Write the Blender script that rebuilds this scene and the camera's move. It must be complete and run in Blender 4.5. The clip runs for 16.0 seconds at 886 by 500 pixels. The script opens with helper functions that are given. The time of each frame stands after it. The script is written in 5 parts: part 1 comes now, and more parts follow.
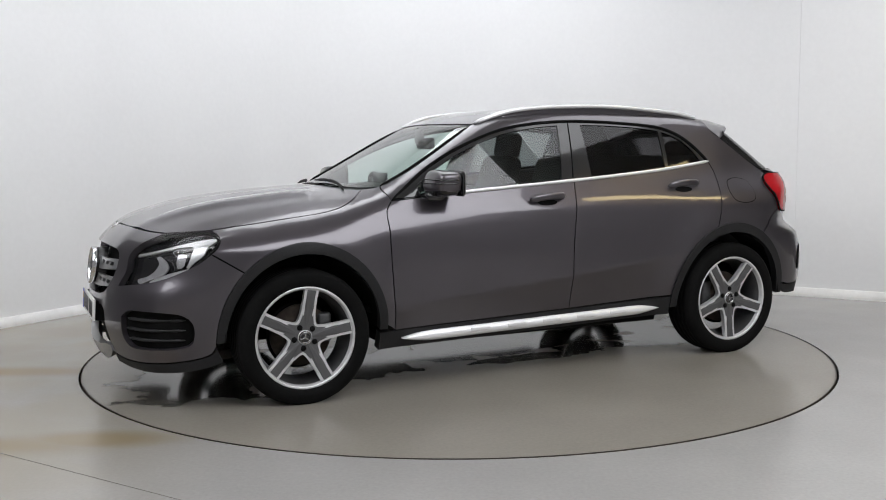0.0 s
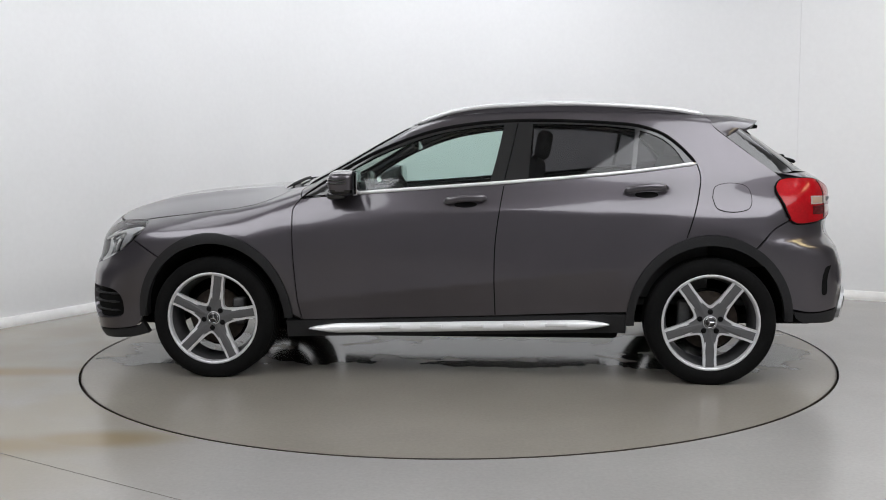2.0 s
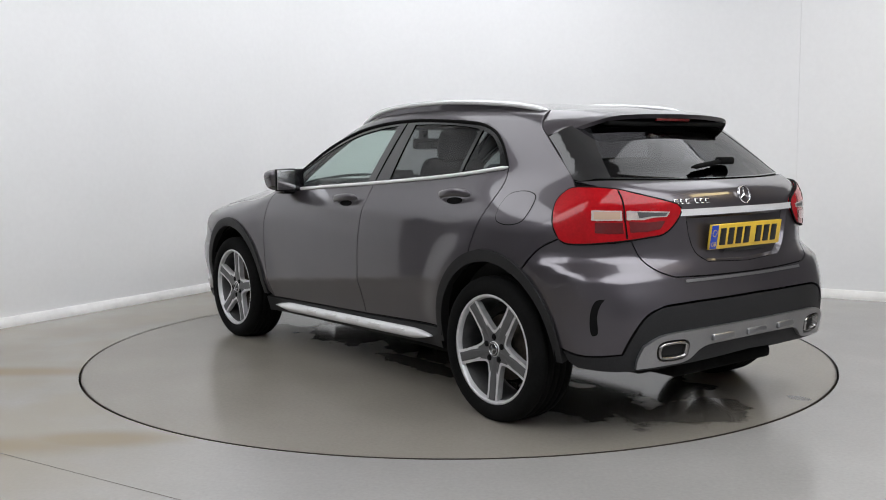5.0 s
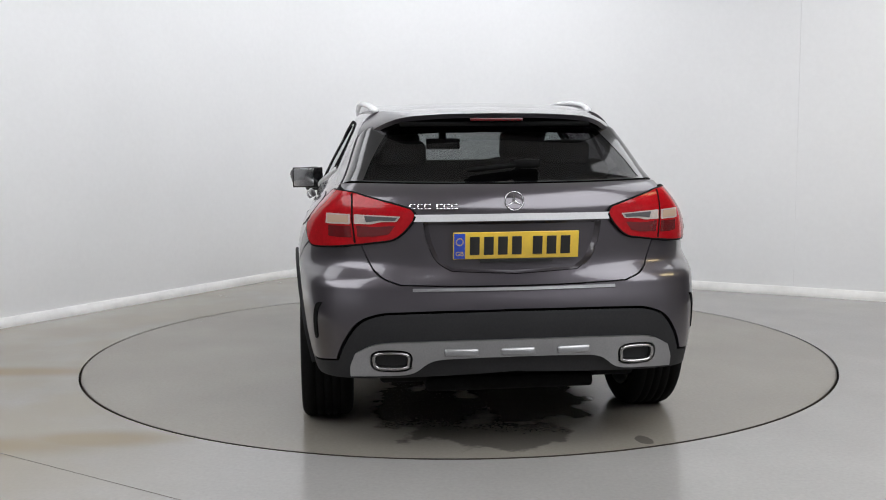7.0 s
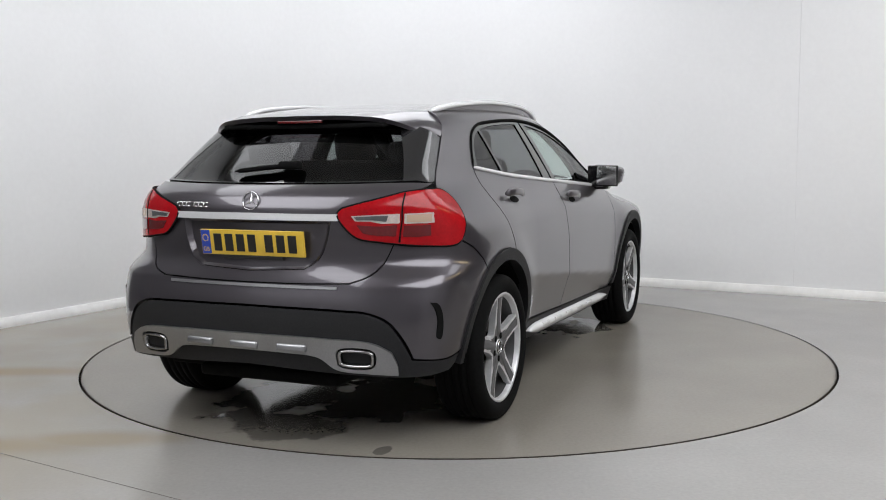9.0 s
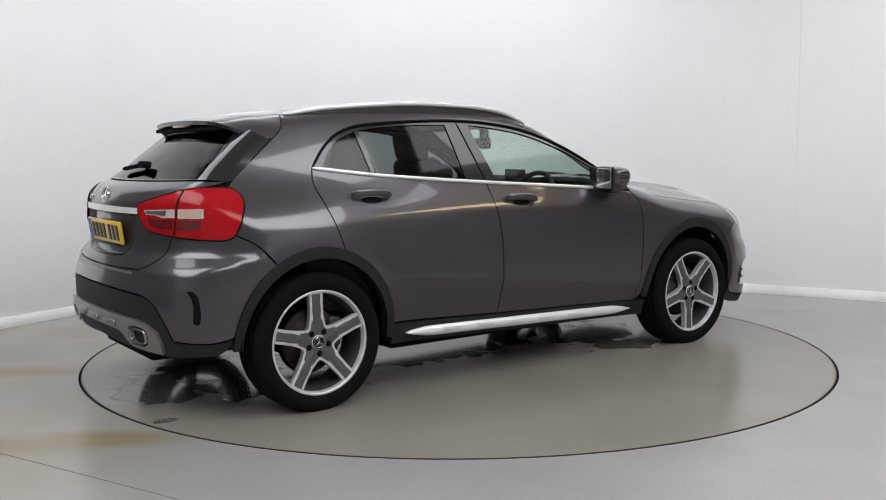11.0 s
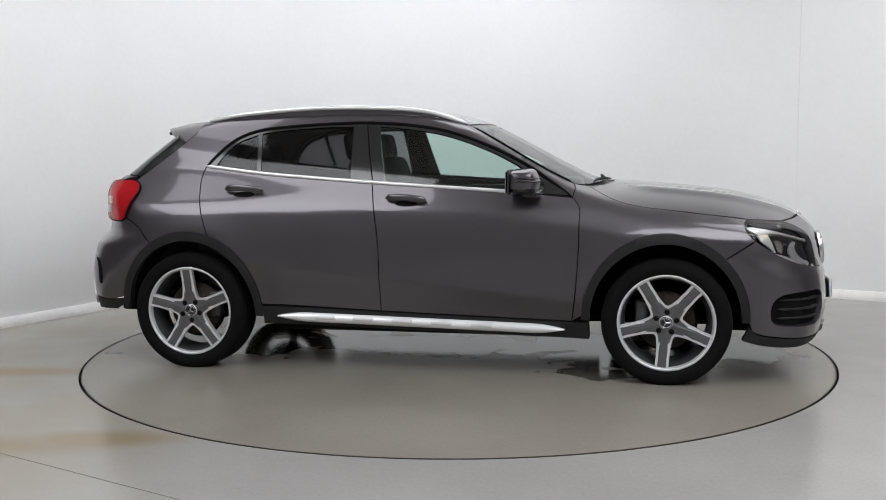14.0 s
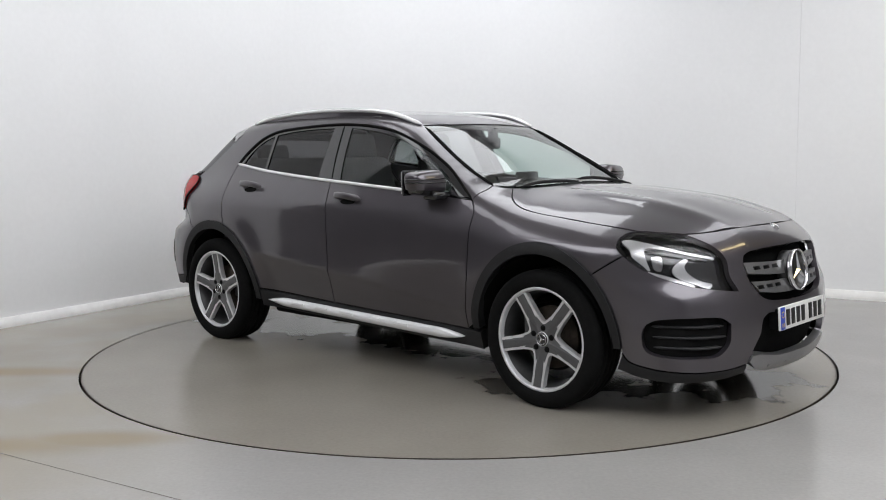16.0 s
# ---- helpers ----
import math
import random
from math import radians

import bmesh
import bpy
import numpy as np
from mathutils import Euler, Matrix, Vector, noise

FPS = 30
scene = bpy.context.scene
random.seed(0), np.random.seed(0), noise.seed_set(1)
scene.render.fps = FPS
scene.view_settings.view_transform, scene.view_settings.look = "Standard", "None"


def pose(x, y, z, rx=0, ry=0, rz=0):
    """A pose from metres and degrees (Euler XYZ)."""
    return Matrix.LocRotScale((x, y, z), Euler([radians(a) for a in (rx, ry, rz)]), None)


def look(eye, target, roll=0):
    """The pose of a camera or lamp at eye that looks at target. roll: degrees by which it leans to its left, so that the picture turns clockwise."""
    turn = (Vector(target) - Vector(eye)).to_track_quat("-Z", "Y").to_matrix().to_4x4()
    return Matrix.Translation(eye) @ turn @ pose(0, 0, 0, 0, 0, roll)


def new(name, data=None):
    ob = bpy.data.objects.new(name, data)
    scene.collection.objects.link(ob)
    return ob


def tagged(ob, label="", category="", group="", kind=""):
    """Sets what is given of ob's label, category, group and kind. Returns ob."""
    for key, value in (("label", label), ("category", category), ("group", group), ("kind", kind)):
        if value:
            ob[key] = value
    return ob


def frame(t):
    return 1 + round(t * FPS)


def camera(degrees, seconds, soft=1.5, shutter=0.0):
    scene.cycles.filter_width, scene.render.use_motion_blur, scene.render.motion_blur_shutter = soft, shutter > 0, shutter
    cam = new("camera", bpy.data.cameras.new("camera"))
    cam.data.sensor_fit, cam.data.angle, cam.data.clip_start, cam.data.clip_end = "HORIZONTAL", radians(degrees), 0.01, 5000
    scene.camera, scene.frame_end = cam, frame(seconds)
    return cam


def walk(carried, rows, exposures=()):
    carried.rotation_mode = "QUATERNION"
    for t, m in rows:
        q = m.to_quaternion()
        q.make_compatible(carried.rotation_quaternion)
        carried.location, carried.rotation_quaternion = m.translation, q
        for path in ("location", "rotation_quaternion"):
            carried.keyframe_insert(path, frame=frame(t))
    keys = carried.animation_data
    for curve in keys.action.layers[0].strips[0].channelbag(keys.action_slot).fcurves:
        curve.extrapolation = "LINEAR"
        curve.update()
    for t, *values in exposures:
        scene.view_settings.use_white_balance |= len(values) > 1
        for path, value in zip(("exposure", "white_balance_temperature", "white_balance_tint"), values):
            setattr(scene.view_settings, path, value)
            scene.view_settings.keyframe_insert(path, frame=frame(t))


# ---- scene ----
from mathutils.geometry import delaunay_2d_cdt

# ---- camera ----
EYE = Vector((0.0, -6.083, 1.254))
AHEAD = Vector((-math.sin(radians(0.770)) * math.cos(radians(5.934)), math.cos(radians(0.770)) * math.cos(radians(5.934)), -math.sin(radians(5.934))))
cam = camera(49.19, 16.0, soft=1.0)
STAND = look(EYE, EYE + AHEAD, -0.485)
walk(cam, [(0.0, STAND), (16.0, STAND)])

# ---- light ----
world = bpy.data.worlds.new("world")
world.use_nodes = True
world.node_tree.nodes["Background"].inputs["Color"].default_value = (0.8, 0.85, 0.9, 1)
world.node_tree.nodes["Background"].inputs["Strength"].default_value = 0.02
scene.world = world
scene.view_settings.exposure = 0.0
PANEL_GLOW = 2.4
BACK_FILL = 4.2
WARM_GLOW = 8.0


# ---- materials ----
def material(name, colour, rough=0.5, metal=0.0, grain=0.0, scale=40.0, stain=0.0, stain_scale=2.0, bump=0.0, bump_scale=200.0,
             coat=0.0, coat_rough=0.03, glow=0.0, rough_var=0.0, ior=1.5):
    """A surface with fine grain, wide stains and relief."""
    m = bpy.data.materials.new(name)
    m.use_nodes = True
    nt = m.node_tree
    b = nt.nodes["Principled BSDF"]
    b.inputs["Base Color"].default_value = (*colour, 1)
    b.inputs["Roughness"].default_value = rough
    b.inputs["Metallic"].default_value = metal
    b.inputs["Coat Weight"].default_value = coat
    b.inputs["Coat Roughness"].default_value = coat_rough
    b.inputs["IOR"].default_value = ior
    if glow:
        b.inputs["Emission Color"].default_value = (*colour, 1)
        b.inputs["Emission Strength"].default_value = glow
    co = nt.nodes.new("ShaderNodeTexCoord")

    def noisy(size, detail):
        n = nt.nodes.new("ShaderNodeTexNoise")
        n.inputs["Scale"].default_value, n.inputs["Detail"].default_value = size, detail
        nt.links.new(co.outputs["Object"], n.inputs["Vector"])
        return n

    def ranged(src, lo, hi, a=0.3, z=0.7):
        r = nt.nodes.new("ShaderNodeMapRange")
        for k, v in (("From Min", a), ("From Max", z), ("To Min", lo), ("To Max", hi)):
            r.inputs[k].default_value = v
        nt.links.new(src, r.inputs["Value"])
        return r.outputs["Result"]
    if grain or stain:
        fine, wide = noisy(scale, 4), noisy(stain_scale, 5)
        mul = nt.nodes.new("ShaderNodeMath")
        mul.operation = "MULTIPLY"
        nt.links.new(ranged(fine.outputs["Fac"], 1 - grain, 1 + grain), mul.inputs[0])
        nt.links.new(ranged(wide.outputs["Fac"], 1 - stain, 1 + stain * 0.5), mul.inputs[1])
        mix = nt.nodes.new("ShaderNodeVectorMath")
        mix.operation = "SCALE"
        mix.inputs[0].default_value = colour
        nt.links.new(mul.outputs[0], mix.inputs["Scale"])
        nt.links.new(mix.outputs[0], b.inputs["Base Color"])
    if rough_var:
        nt.links.new(ranged(noisy(stain_scale * 1.7, 4).outputs["Fac"], max(rough - rough_var, 0.02), rough + rough_var), b.inputs["Roughness"])
    if bump:
        bp = nt.nodes.new("ShaderNodeBump")
        bp.inputs["Strength"].default_value, bp.inputs["Distance"].default_value = bump, 0.002
        nt.links.new(noisy(bump_scale, 3).outputs["Fac"], bp.inputs["Height"])
        nt.links.new(bp.outputs[0], b.inputs["Normal"])
    return m


def glass(name, tint, gloss_rough=0.01, gloss=0.05):
    """A thin pane: tinted see-through with a clear gloss."""
    m = bpy.data.materials.new(name)
    m.use_nodes = True
    nt = m.node_tree
    nt.nodes.remove(nt.nodes["Principled BSDF"])
    tr, gl = nt.nodes.new("ShaderNodeBsdfTransparent"), nt.nodes.new("ShaderNodeBsdfGlossy")
    lw, mx = nt.nodes.new("ShaderNodeLayerWeight"), nt.nodes.new("ShaderNodeMixShader")
    pw, ad = nt.nodes.new("ShaderNodeMath"), nt.nodes.new("ShaderNodeMath")
    lw.inputs["Blend"].default_value = 0.5
    pw.operation, ad.operation = "POWER", "MULTIPLY_ADD"
    pw.inputs[1].default_value = 5.0
    ad.inputs[1].default_value, ad.inputs[2].default_value = 1 - gloss, gloss
    nt.links.new(lw.outputs["Facing"], pw.inputs[0])
    nt.links.new(pw.outputs[0], ad.inputs[0])
    tr.inputs["Color"].default_value = (*tint, 1)
    gl.inputs["Roughness"].default_value = gloss_rough
    nt.links.new(ad.outputs[0], mx.inputs["Fac"])
    nt.links.new(tr.outputs[0], mx.inputs[1])
    nt.links.new(gl.outputs[0], mx.inputs[2])
    nt.links.new(mx.outputs[0], nt.nodes["Material Output"].inputs["Surface"])
    return m


paint = material("grey_metallic_paint", (0.080, 0.072, 0.082), 0.30, 0.70, grain=0.04, scale=500, stain=0.06, stain_scale=3, coat=1.0, coat_rough=0.05)
plastic = material("dark_plastic", (0.014, 0.014, 0.015), 0.58, grain=0.15, scale=120, stain=0.10, stain_scale=5, bump=0.15, bump_scale=600, ior=1.38)
rubber = material("tyre_rubber", (0.005, 0.005, 0.005), 0.9, grain=0.2, scale=60, stain=0.25, stain_scale=6, bump=0.2, bump_scale=300, ior=1.22)
liner = material("black_liner", (0.006, 0.006, 0.006), 0.9, grain=0.2, scale=40, stain=0.2, ior=1.2)
gloss_black = material("gloss_black", (0.010, 0.010, 0.011), 0.12, coat=0.6, stain=0.1)
chrome = material("chrome", (0.66, 0.66, 0.67), 0.16, 1.0, grain=0.03, scale=80, stain=0.05)
satin = material("satin_aluminium", (0.33, 0.33, 0.335), 0.32, 0.85, grain=0.05, scale=150, stain=0.08, stain_scale=6, rough_var=0.02)
rail_silver = material("rail_silver", (0.86, 0.86, 0.87), 0.24, 0.35, grain=0.04, scale=150, stain=0.05)
machined = material("machined_alloy", (0.66, 0.66, 0.67), 0.40, 0.5, grain=0.06, scale=250, stain=0.12, stain_scale=20)
alloy_grey = material("grey_alloy", (0.105, 0.104, 0.107), 0.45, 0.4, grain=0.08, scale=200, stain=0.15, stain_scale=15)
alloy_barrel = material("alloy_barrel", (0.09, 0.09, 0.092), 0.45, 0.6, grain=0.1, scale=120, stain=0.3, stain_scale=12)
rust = material("brake_iron", (0.07, 0.055, 0.045), 0.55, 0.6, grain=0.2, scale=60, stain=0.4, stain_scale=14)
clear_glass = glass("tinted_side_glass", (0.74, 0.86, 0.82), gloss_rough=0.02, gloss=0.06)
screen_glass = glass("windscreen_glass", (0.84, 0.92, 0.89), gloss=0.18)
dark_glass = glass("privacy_glass", (0.26, 0.26, 0.27), gloss_rough=0.035, gloss=0.04)
lamp_glass = glass("lamp_cover", (0.93, 0.93, 0.93), gloss=0.03)
red_lens = material("red_lens", (0.36, 0.004, 0.008), 0.14, grain=0.12, scale=90, stain=0.15, stain_scale=12, coat=0.12, ior=1.36)
dark_red = material("dark_red_lens", (0.11, 0.003, 0.005), 0.15, grain=0.1, scale=90, coat=1.0)
clear_lens = material("clear_lens", (0.52, 0.45, 0.42), 0.16, grain=0.10, scale=140, stain=0.15, stain_scale=30, coat=0.6)
lamp_silver = material("lamp_silver", (0.56, 0.56, 0.57), 0.28, 0.7, grain=0.06, scale=120, stain=0.12, stain_scale=25)
amber_lens = material("amber_bulb", (0.50, 0.36, 0.27), 0.20, coat=0.5)
trim_dark = material("interior_dark", (0.018, 0.018, 0.019), 0.8, grain=0.2, scale=90, stain=0.15, bump=0.2, bump_scale=400)
seat_cloth = material("seat_fabric", (0.030, 0.030, 0.032), 0.85, grain=0.25, scale=250, stain=0.15, bump=0.3, bump_scale=700)
headlining = material("headlining", (0.42, 0.40, 0.37), 0.9, grain=0.06, scale=300, stain=0.05)
plate_yellow = material("plate_yellow", (0.75, 0.50, 0.05), 0.35, grain=0.03, scale=90, stain=0.08, stain_scale=14, coat=0.4)
plate_white = material("plate_white", (0.75, 0.75, 0.73), 0.35, grain=0.03, scale=90, stain=0.06, stain_scale=14, coat=0.4)
plate_blue = material("plate_blue", (0.02, 0.06, 0.42), 0.35, stain=0.05)
plate_black = material("plate_black", (0.012, 0.012, 0.012), 0.4, stain=0.05)
wall_paint = material("wall_paint", (0.80, 0.80, 0.80), 0.55, grain=0.012, scale=25, stain=0.03, stain_scale=0.8, bump=0.08, bump_scale=120)
skirting_paint = material("skirting_paint", (0.80, 0.79, 0.77), 0.45, grain=0.03, scale=20, stain=0.12, stain_scale=3)
back_paint = material("grey_wall_paint", (0.30, 0.30, 0.305), 0.6, grain=0.05, scale=20, stain=0.1)
dark_paint = material("dark_wall_paint", (0.07, 0.07, 0.072), 0.6, grain=0.05, scale=20, stain=0.1)
joint_paint = material("joint_paint", (0.80, 0.797, 0.797), 0.6, grain=0.05, scale=20, stain=0.1)
ceiling_paint = material("ceiling_paint", (0.78, 0.78, 0.78), 0.8, grain=0.02, scale=20, stain=0.03)
panel_glow = material("light_panel", (0.95, 0.965, 1.0), 0.6, glow=PANEL_GLOW)
back_fill = material("far_fill_panel", (0.95, 0.965, 1.0), 0.6, glow=BACK_FILL)
warm_glow = material("warm_light_panel", (1.0, 0.80, 0.42), 0.6, glow=WARM_GLOW)
frame_white = material("lamp_frame_white", (0.8, 0.8, 0.8), 0.4, stain=0.05)
steel = material("edge_steel", (0.06, 0.048, 0.038), 0.55, 0.5, grain=0.3, scale=30, stain=0.4, stain_scale=4)


joint_dirt = material("joint_dirt", (0.13, 0.12, 0.10), 0.7, grain=0.3, scale=30, stain=0.4, stain_scale=4)
exhaust_steel = material("exhaust_steel", (0.36, 0.355, 0.35), 0.22, 1.0, grain=0.08, scale=80, stain=0.2, stain_scale=10)


def floor_material(name, colour, wet_shade=False, ochre=False):
    """Painted concrete: worn grey paint, faint gloss, scuffs; wet marks with painted shade, and yellowish wear, where
    asked.
    """
    m = material(name, colour, 0.22, grain=0.05, scale=60, stain=0.09, stain_scale=1.1, rough_var=0.05)
    nt = m.node_tree
    b = nt.nodes["Principled BSDF"]
    co = nt.nodes.new("ShaderNodeTexCoord")

    def node(kind, **values):
        n = nt.nodes.new(kind)
        for k, v in values.items():
            n.inputs[k.replace("_", " ")].default_value = v
        return n

    def math2(op, a, c):
        n = nt.nodes.new("ShaderNodeMath")
        n.operation = op
        for i, v in enumerate((a, c)):
            if isinstance(v, (int, float)):
                n.inputs[i].default_value = v
            else:
                nt.links.new(v, n.inputs[i])
        return n.outputs[0]

    def ramp(src, a, z):
        n = node("ShaderNodeMapRange", From_Min=a, From_Max=z)
        n.interpolation_type = "SMOOTHSTEP"
        nt.links.new(src, n.inputs["Value"])
        return n.outputs["Result"]
    here = b.inputs["Base Color"].links[0].from_socket
    rough = b.inputs["Roughness"].links[0].from_socket

    def blend(fac, under, colour):
        n = nt.nodes.new("ShaderNodeMix")
        n.data_type = "RGBA"
        nt.links.new(fac, n.inputs[0])
        nt.links.new(under, n.inputs[6])
        n.inputs[7].default_value = (*colour, 1)
        return n.outputs[2]
    def spread(places):
        """The least distance to a few long marks, each in its own half-lengths."""
        marks = None
        for x, y, rx, ry in places:
            d = nt.nodes.new("ShaderNodeVectorMath")
            d.operation = "MULTIPLY_ADD"
            nt.links.new(co.outputs["Object"], d.inputs[0])
            d.inputs[1].default_value, d.inputs[2].default_value = (1 / rx, 1 / ry, 0), (-x / rx, -y / ry, 0)
            le = nt.nodes.new("ShaderNodeVectorMath")
            le.operation = "LENGTH"
            nt.links.new(d.outputs[0], le.inputs[0])
            marks = le.outputs["Value"] if marks is None else math2("MINIMUM", marks, le.outputs["Value"])
        return marks
    # dark specks and scuffs
    speck = node("ShaderNodeTexNoise", Scale=30.0, Detail=4.0, Roughness=0.7)
    nt.links.new(co.outputs["Object"], speck.inputs["Vector"])
    here = blend(math2("MULTIPLY", ramp(speck.outputs["Fac"], 0.50, 0.80), 0.12), here, (0.12, 0.112, 0.098))
    if ochre:
        sep = nt.nodes.new("ShaderNodeSeparateXYZ")
        nt.links.new(co.outputs["Object"], sep.inputs[0])
        warp = node("ShaderNodeTexNoise", Scale=1.3, Detail=4.0)
        nt.links.new(co.outputs["Object"], warp.inputs["Vector"])
        far = math2("ADD", sep.outputs["X"], math2("MULTIPLY", warp.outputs["Fac"], 0.8))
        left = ramp(math2("MULTIPLY", far, -1.0), 0.35, 1.5)
        band = ramp(warp.outputs["Fac"], 0.20, 0.62)
        here = blend(math2("MULTIPLY", math2("MULTIPLY", left, band), 0.70), here, (0.238, 0.208, 0.148))
        # streaks of yellow dirt beside the turntable
        streaks = spread(OCHRE)
        ragged = math2("ADD", streaks, math2("MULTIPLY", math2("SUBTRACT", warp.outputs["Fac"], 0.5), 1.2))
        here = blend(math2("MULTIPLY", ramp(math2("MULTIPLY", ragged, -1.0), -1.25, -0.25), 0.8), here, (0.205, 0.158, 0.085))
    if wet_shade:
        # wet patches; the widest one darkens the colour for shade beneath the car
        marks = spread(WET_AND_SHADE)
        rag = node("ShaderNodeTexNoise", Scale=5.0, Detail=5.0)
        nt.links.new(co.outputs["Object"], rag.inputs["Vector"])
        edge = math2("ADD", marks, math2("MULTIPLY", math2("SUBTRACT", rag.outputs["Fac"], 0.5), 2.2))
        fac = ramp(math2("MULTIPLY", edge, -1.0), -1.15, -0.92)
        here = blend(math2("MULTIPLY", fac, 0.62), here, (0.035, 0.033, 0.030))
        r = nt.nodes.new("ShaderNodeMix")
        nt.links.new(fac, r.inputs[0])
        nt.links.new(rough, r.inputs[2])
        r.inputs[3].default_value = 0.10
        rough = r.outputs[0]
    nt.links.new(here, b.inputs["Base Color"])
    nt.links.new(rough, b.inputs["Roughness"])
    return m


# yellow dirt on the floor beside the turntable: x, y, half-length, half-width
OCHRE = [(-1.62, -1.96, 0.45, 0.15), (-2.05, -2.04, 0.60, 0.20), (-2.55, -0.64, 0.55, 0.15), (-2.7, -1.6, 0.5, 0.3)]
# wet marks on the turntable and painted shade under the car, in its own space: x, y, half-length, half-width
WET_AND_SHADE = [(-0.05, 0.06, 0.30, 0.12), (0.31, 0.07, 0.18, 0.09), (-0.75, 0.36, 0.32, 0.12), (-0.30, 0.48, 0.40, 0.09), (0.80, 0.25, 0.40, 0.28), (-1.45, 0.35, 0.45, 0.24),
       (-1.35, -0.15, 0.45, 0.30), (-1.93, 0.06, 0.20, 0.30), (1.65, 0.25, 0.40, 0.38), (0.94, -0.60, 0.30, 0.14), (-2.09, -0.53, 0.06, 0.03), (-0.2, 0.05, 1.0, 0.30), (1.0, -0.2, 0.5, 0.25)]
floor_paint = floor_material("floor_paint", (0.292, 0.282, 0.272), ochre=True)
turntable_paint = floor_material("turntable_paint", (0.232, 0.214, 0.184), wet_shade=True)


# ---- building helpers ----
def mesh_of(name, verts, faces, smooth=True):
    me = bpy.data.meshes.new(name)
    me.from_pydata([tuple(map(float, v)) for v in verts], [], [tuple(map(int, f)) for f in faces])
    if smooth:
        me.polygons.foreach_set("use_smooth", [True] * len(me.polygons))
    me.update()
    return me


def part(name, data, mat, parent=None, label=""):
    """Links a mesh or bmesh as one object under its thing."""
    if isinstance(data, bmesh.types.BMesh):
        me = bpy.data.meshes.new(name)
        bmesh.ops.recalc_face_normals(data, faces=data.faces)
        data.to_mesh(me)
        data.free()
        data = me
    if not data.materials:
        data.materials.append(mat)
    ob = new(name, data)
    ob.parent = parent
    return tagged(ob, label)


def rounded(size, at=(0, 0, 0), bevel=0.02, turn=None, bm=None, segments=3, taper=1.0, smooth=True):
    """A box with rounded edges; taper narrows its top."""
    out = bm or bmesh.new()
    tmp = bmesh.new()
    bmesh.ops.create_cube(tmp, size=1.0)
    for v in tmp.verts:
        k = taper if v.co.z > 0 else 1.0
        v.co = Vector((v.co.x * size[0] * k, v.co.y * size[1] * k, v.co.z * size[2]))
    if bevel:
        bmesh.ops.bevel(tmp, geom=tmp.edges[:], offset=bevel, segments=segments, profile=0.5, affect="EDGES")
    m = Matrix.Translation(at) @ (turn or Matrix())
    bmesh.ops.transform(tmp, matrix=m, verts=tmp.verts)
    for f in tmp.faces:
        f.smooth = smooth
    me = bpy.data.meshes.new("tmp")
    tmp.to_mesh(me)
    tmp.free()
    out.from_mesh(me)
    bpy.data.meshes.remove(me)
    return out


def lathe(profile, n=72, arc=2 * math.pi, close=False):
    """Turns a profile of (radius, y) about the y axis."""
    k = len(profile)
    full = abs(arc - 2 * math.pi) < 1e-6
    verts = [(r * math.cos(arc * i / n), y, r * math.sin(arc * i / n)) for i in range(n if full else n + 1) for r, y in profile]
    faces = []
    for i in range(n):
        j = (i + 1) % n if full else i + 1
        for q in range(k if close else k - 1):
            w = (q + 1) % k
            faces.append((i * k + q, j * k + q, j * k + w, i * k + w))
    return verts, faces


def tube(points, rx, rz=None, n=10, normal=(0, 0, 1)):
    """A rounded bar along a line of points, with closed ends."""
    rz = rz or rx
    pts = [Vector(p) for p in points]
    verts, faces = [], []
    for i, p in enumerate(pts):
        d = (pts[min(i + 1, len(pts) - 1)] - pts[max(i - 1, 0)]).normalized()
        side = d.cross(Vector(normal)).normalized()
        up = side.cross(d)
        k = 0.35 if i in (0, len(pts) - 1) else 1.0
        for a in range(n):
            t = 2 * math.pi * a / n
            verts.append(p + side * (rx * k * math.cos(t)) + up * (rz * k * math.sin(t)))
    for i in range(len(pts) - 1):
        for a in range(n):
            b = (a + 1) % n
            faces.append((i * n + a, i * n + b, (i + 1) * n + b, (i + 1) * n + a))
    faces += [tuple(range(n))[::-1], tuple(range((len(pts) - 1) * n, len(pts) * n))]
    return mesh_of("tube", verts, faces)


def smooth_line(points, spacing=0.02):
    """A rounded line through points of any dimension, without its last point."""
    p = np.array(points, float)
    if len(p) == 2:
        n = max(2, int(np.linalg.norm(p[1] - p[0]) / spacing))
        return [p[0] + (p[1] - p[0]) * i / n for i in range(n)]
    ext = np.vstack([2 * p[0] - p[1], p, 2 * p[-1] - p[-2]])
    out = []
    for i in range(1, len(ext) - 2):
        a, b, c, d = ext[i - 1:i + 3]
        l0, l1, l2 = (max(np.linalg.norm(v), 1e-6) ** 0.5 for v in (b - a, c - b, d - c))
        m1 = (c - b) + l1 * ((b - a) / l0 - (c - a) / (l0 + l1))
        m2 = (c - b) + l1 * ((d - c) / l2 - (d - b) / (l1 + l2))
        n = max(2, int(np.linalg.norm(c - b) / spacing))
        for k in range(n):
            t = k / n
            out.append((2 * t ** 3 - 3 * t ** 2 + 1) * b + (t ** 3 - 2 * t ** 2 + t) * m1 + (3 * t ** 2 - 2 * t ** 3) * c + (t ** 3 - t ** 2) * m2)
    return out


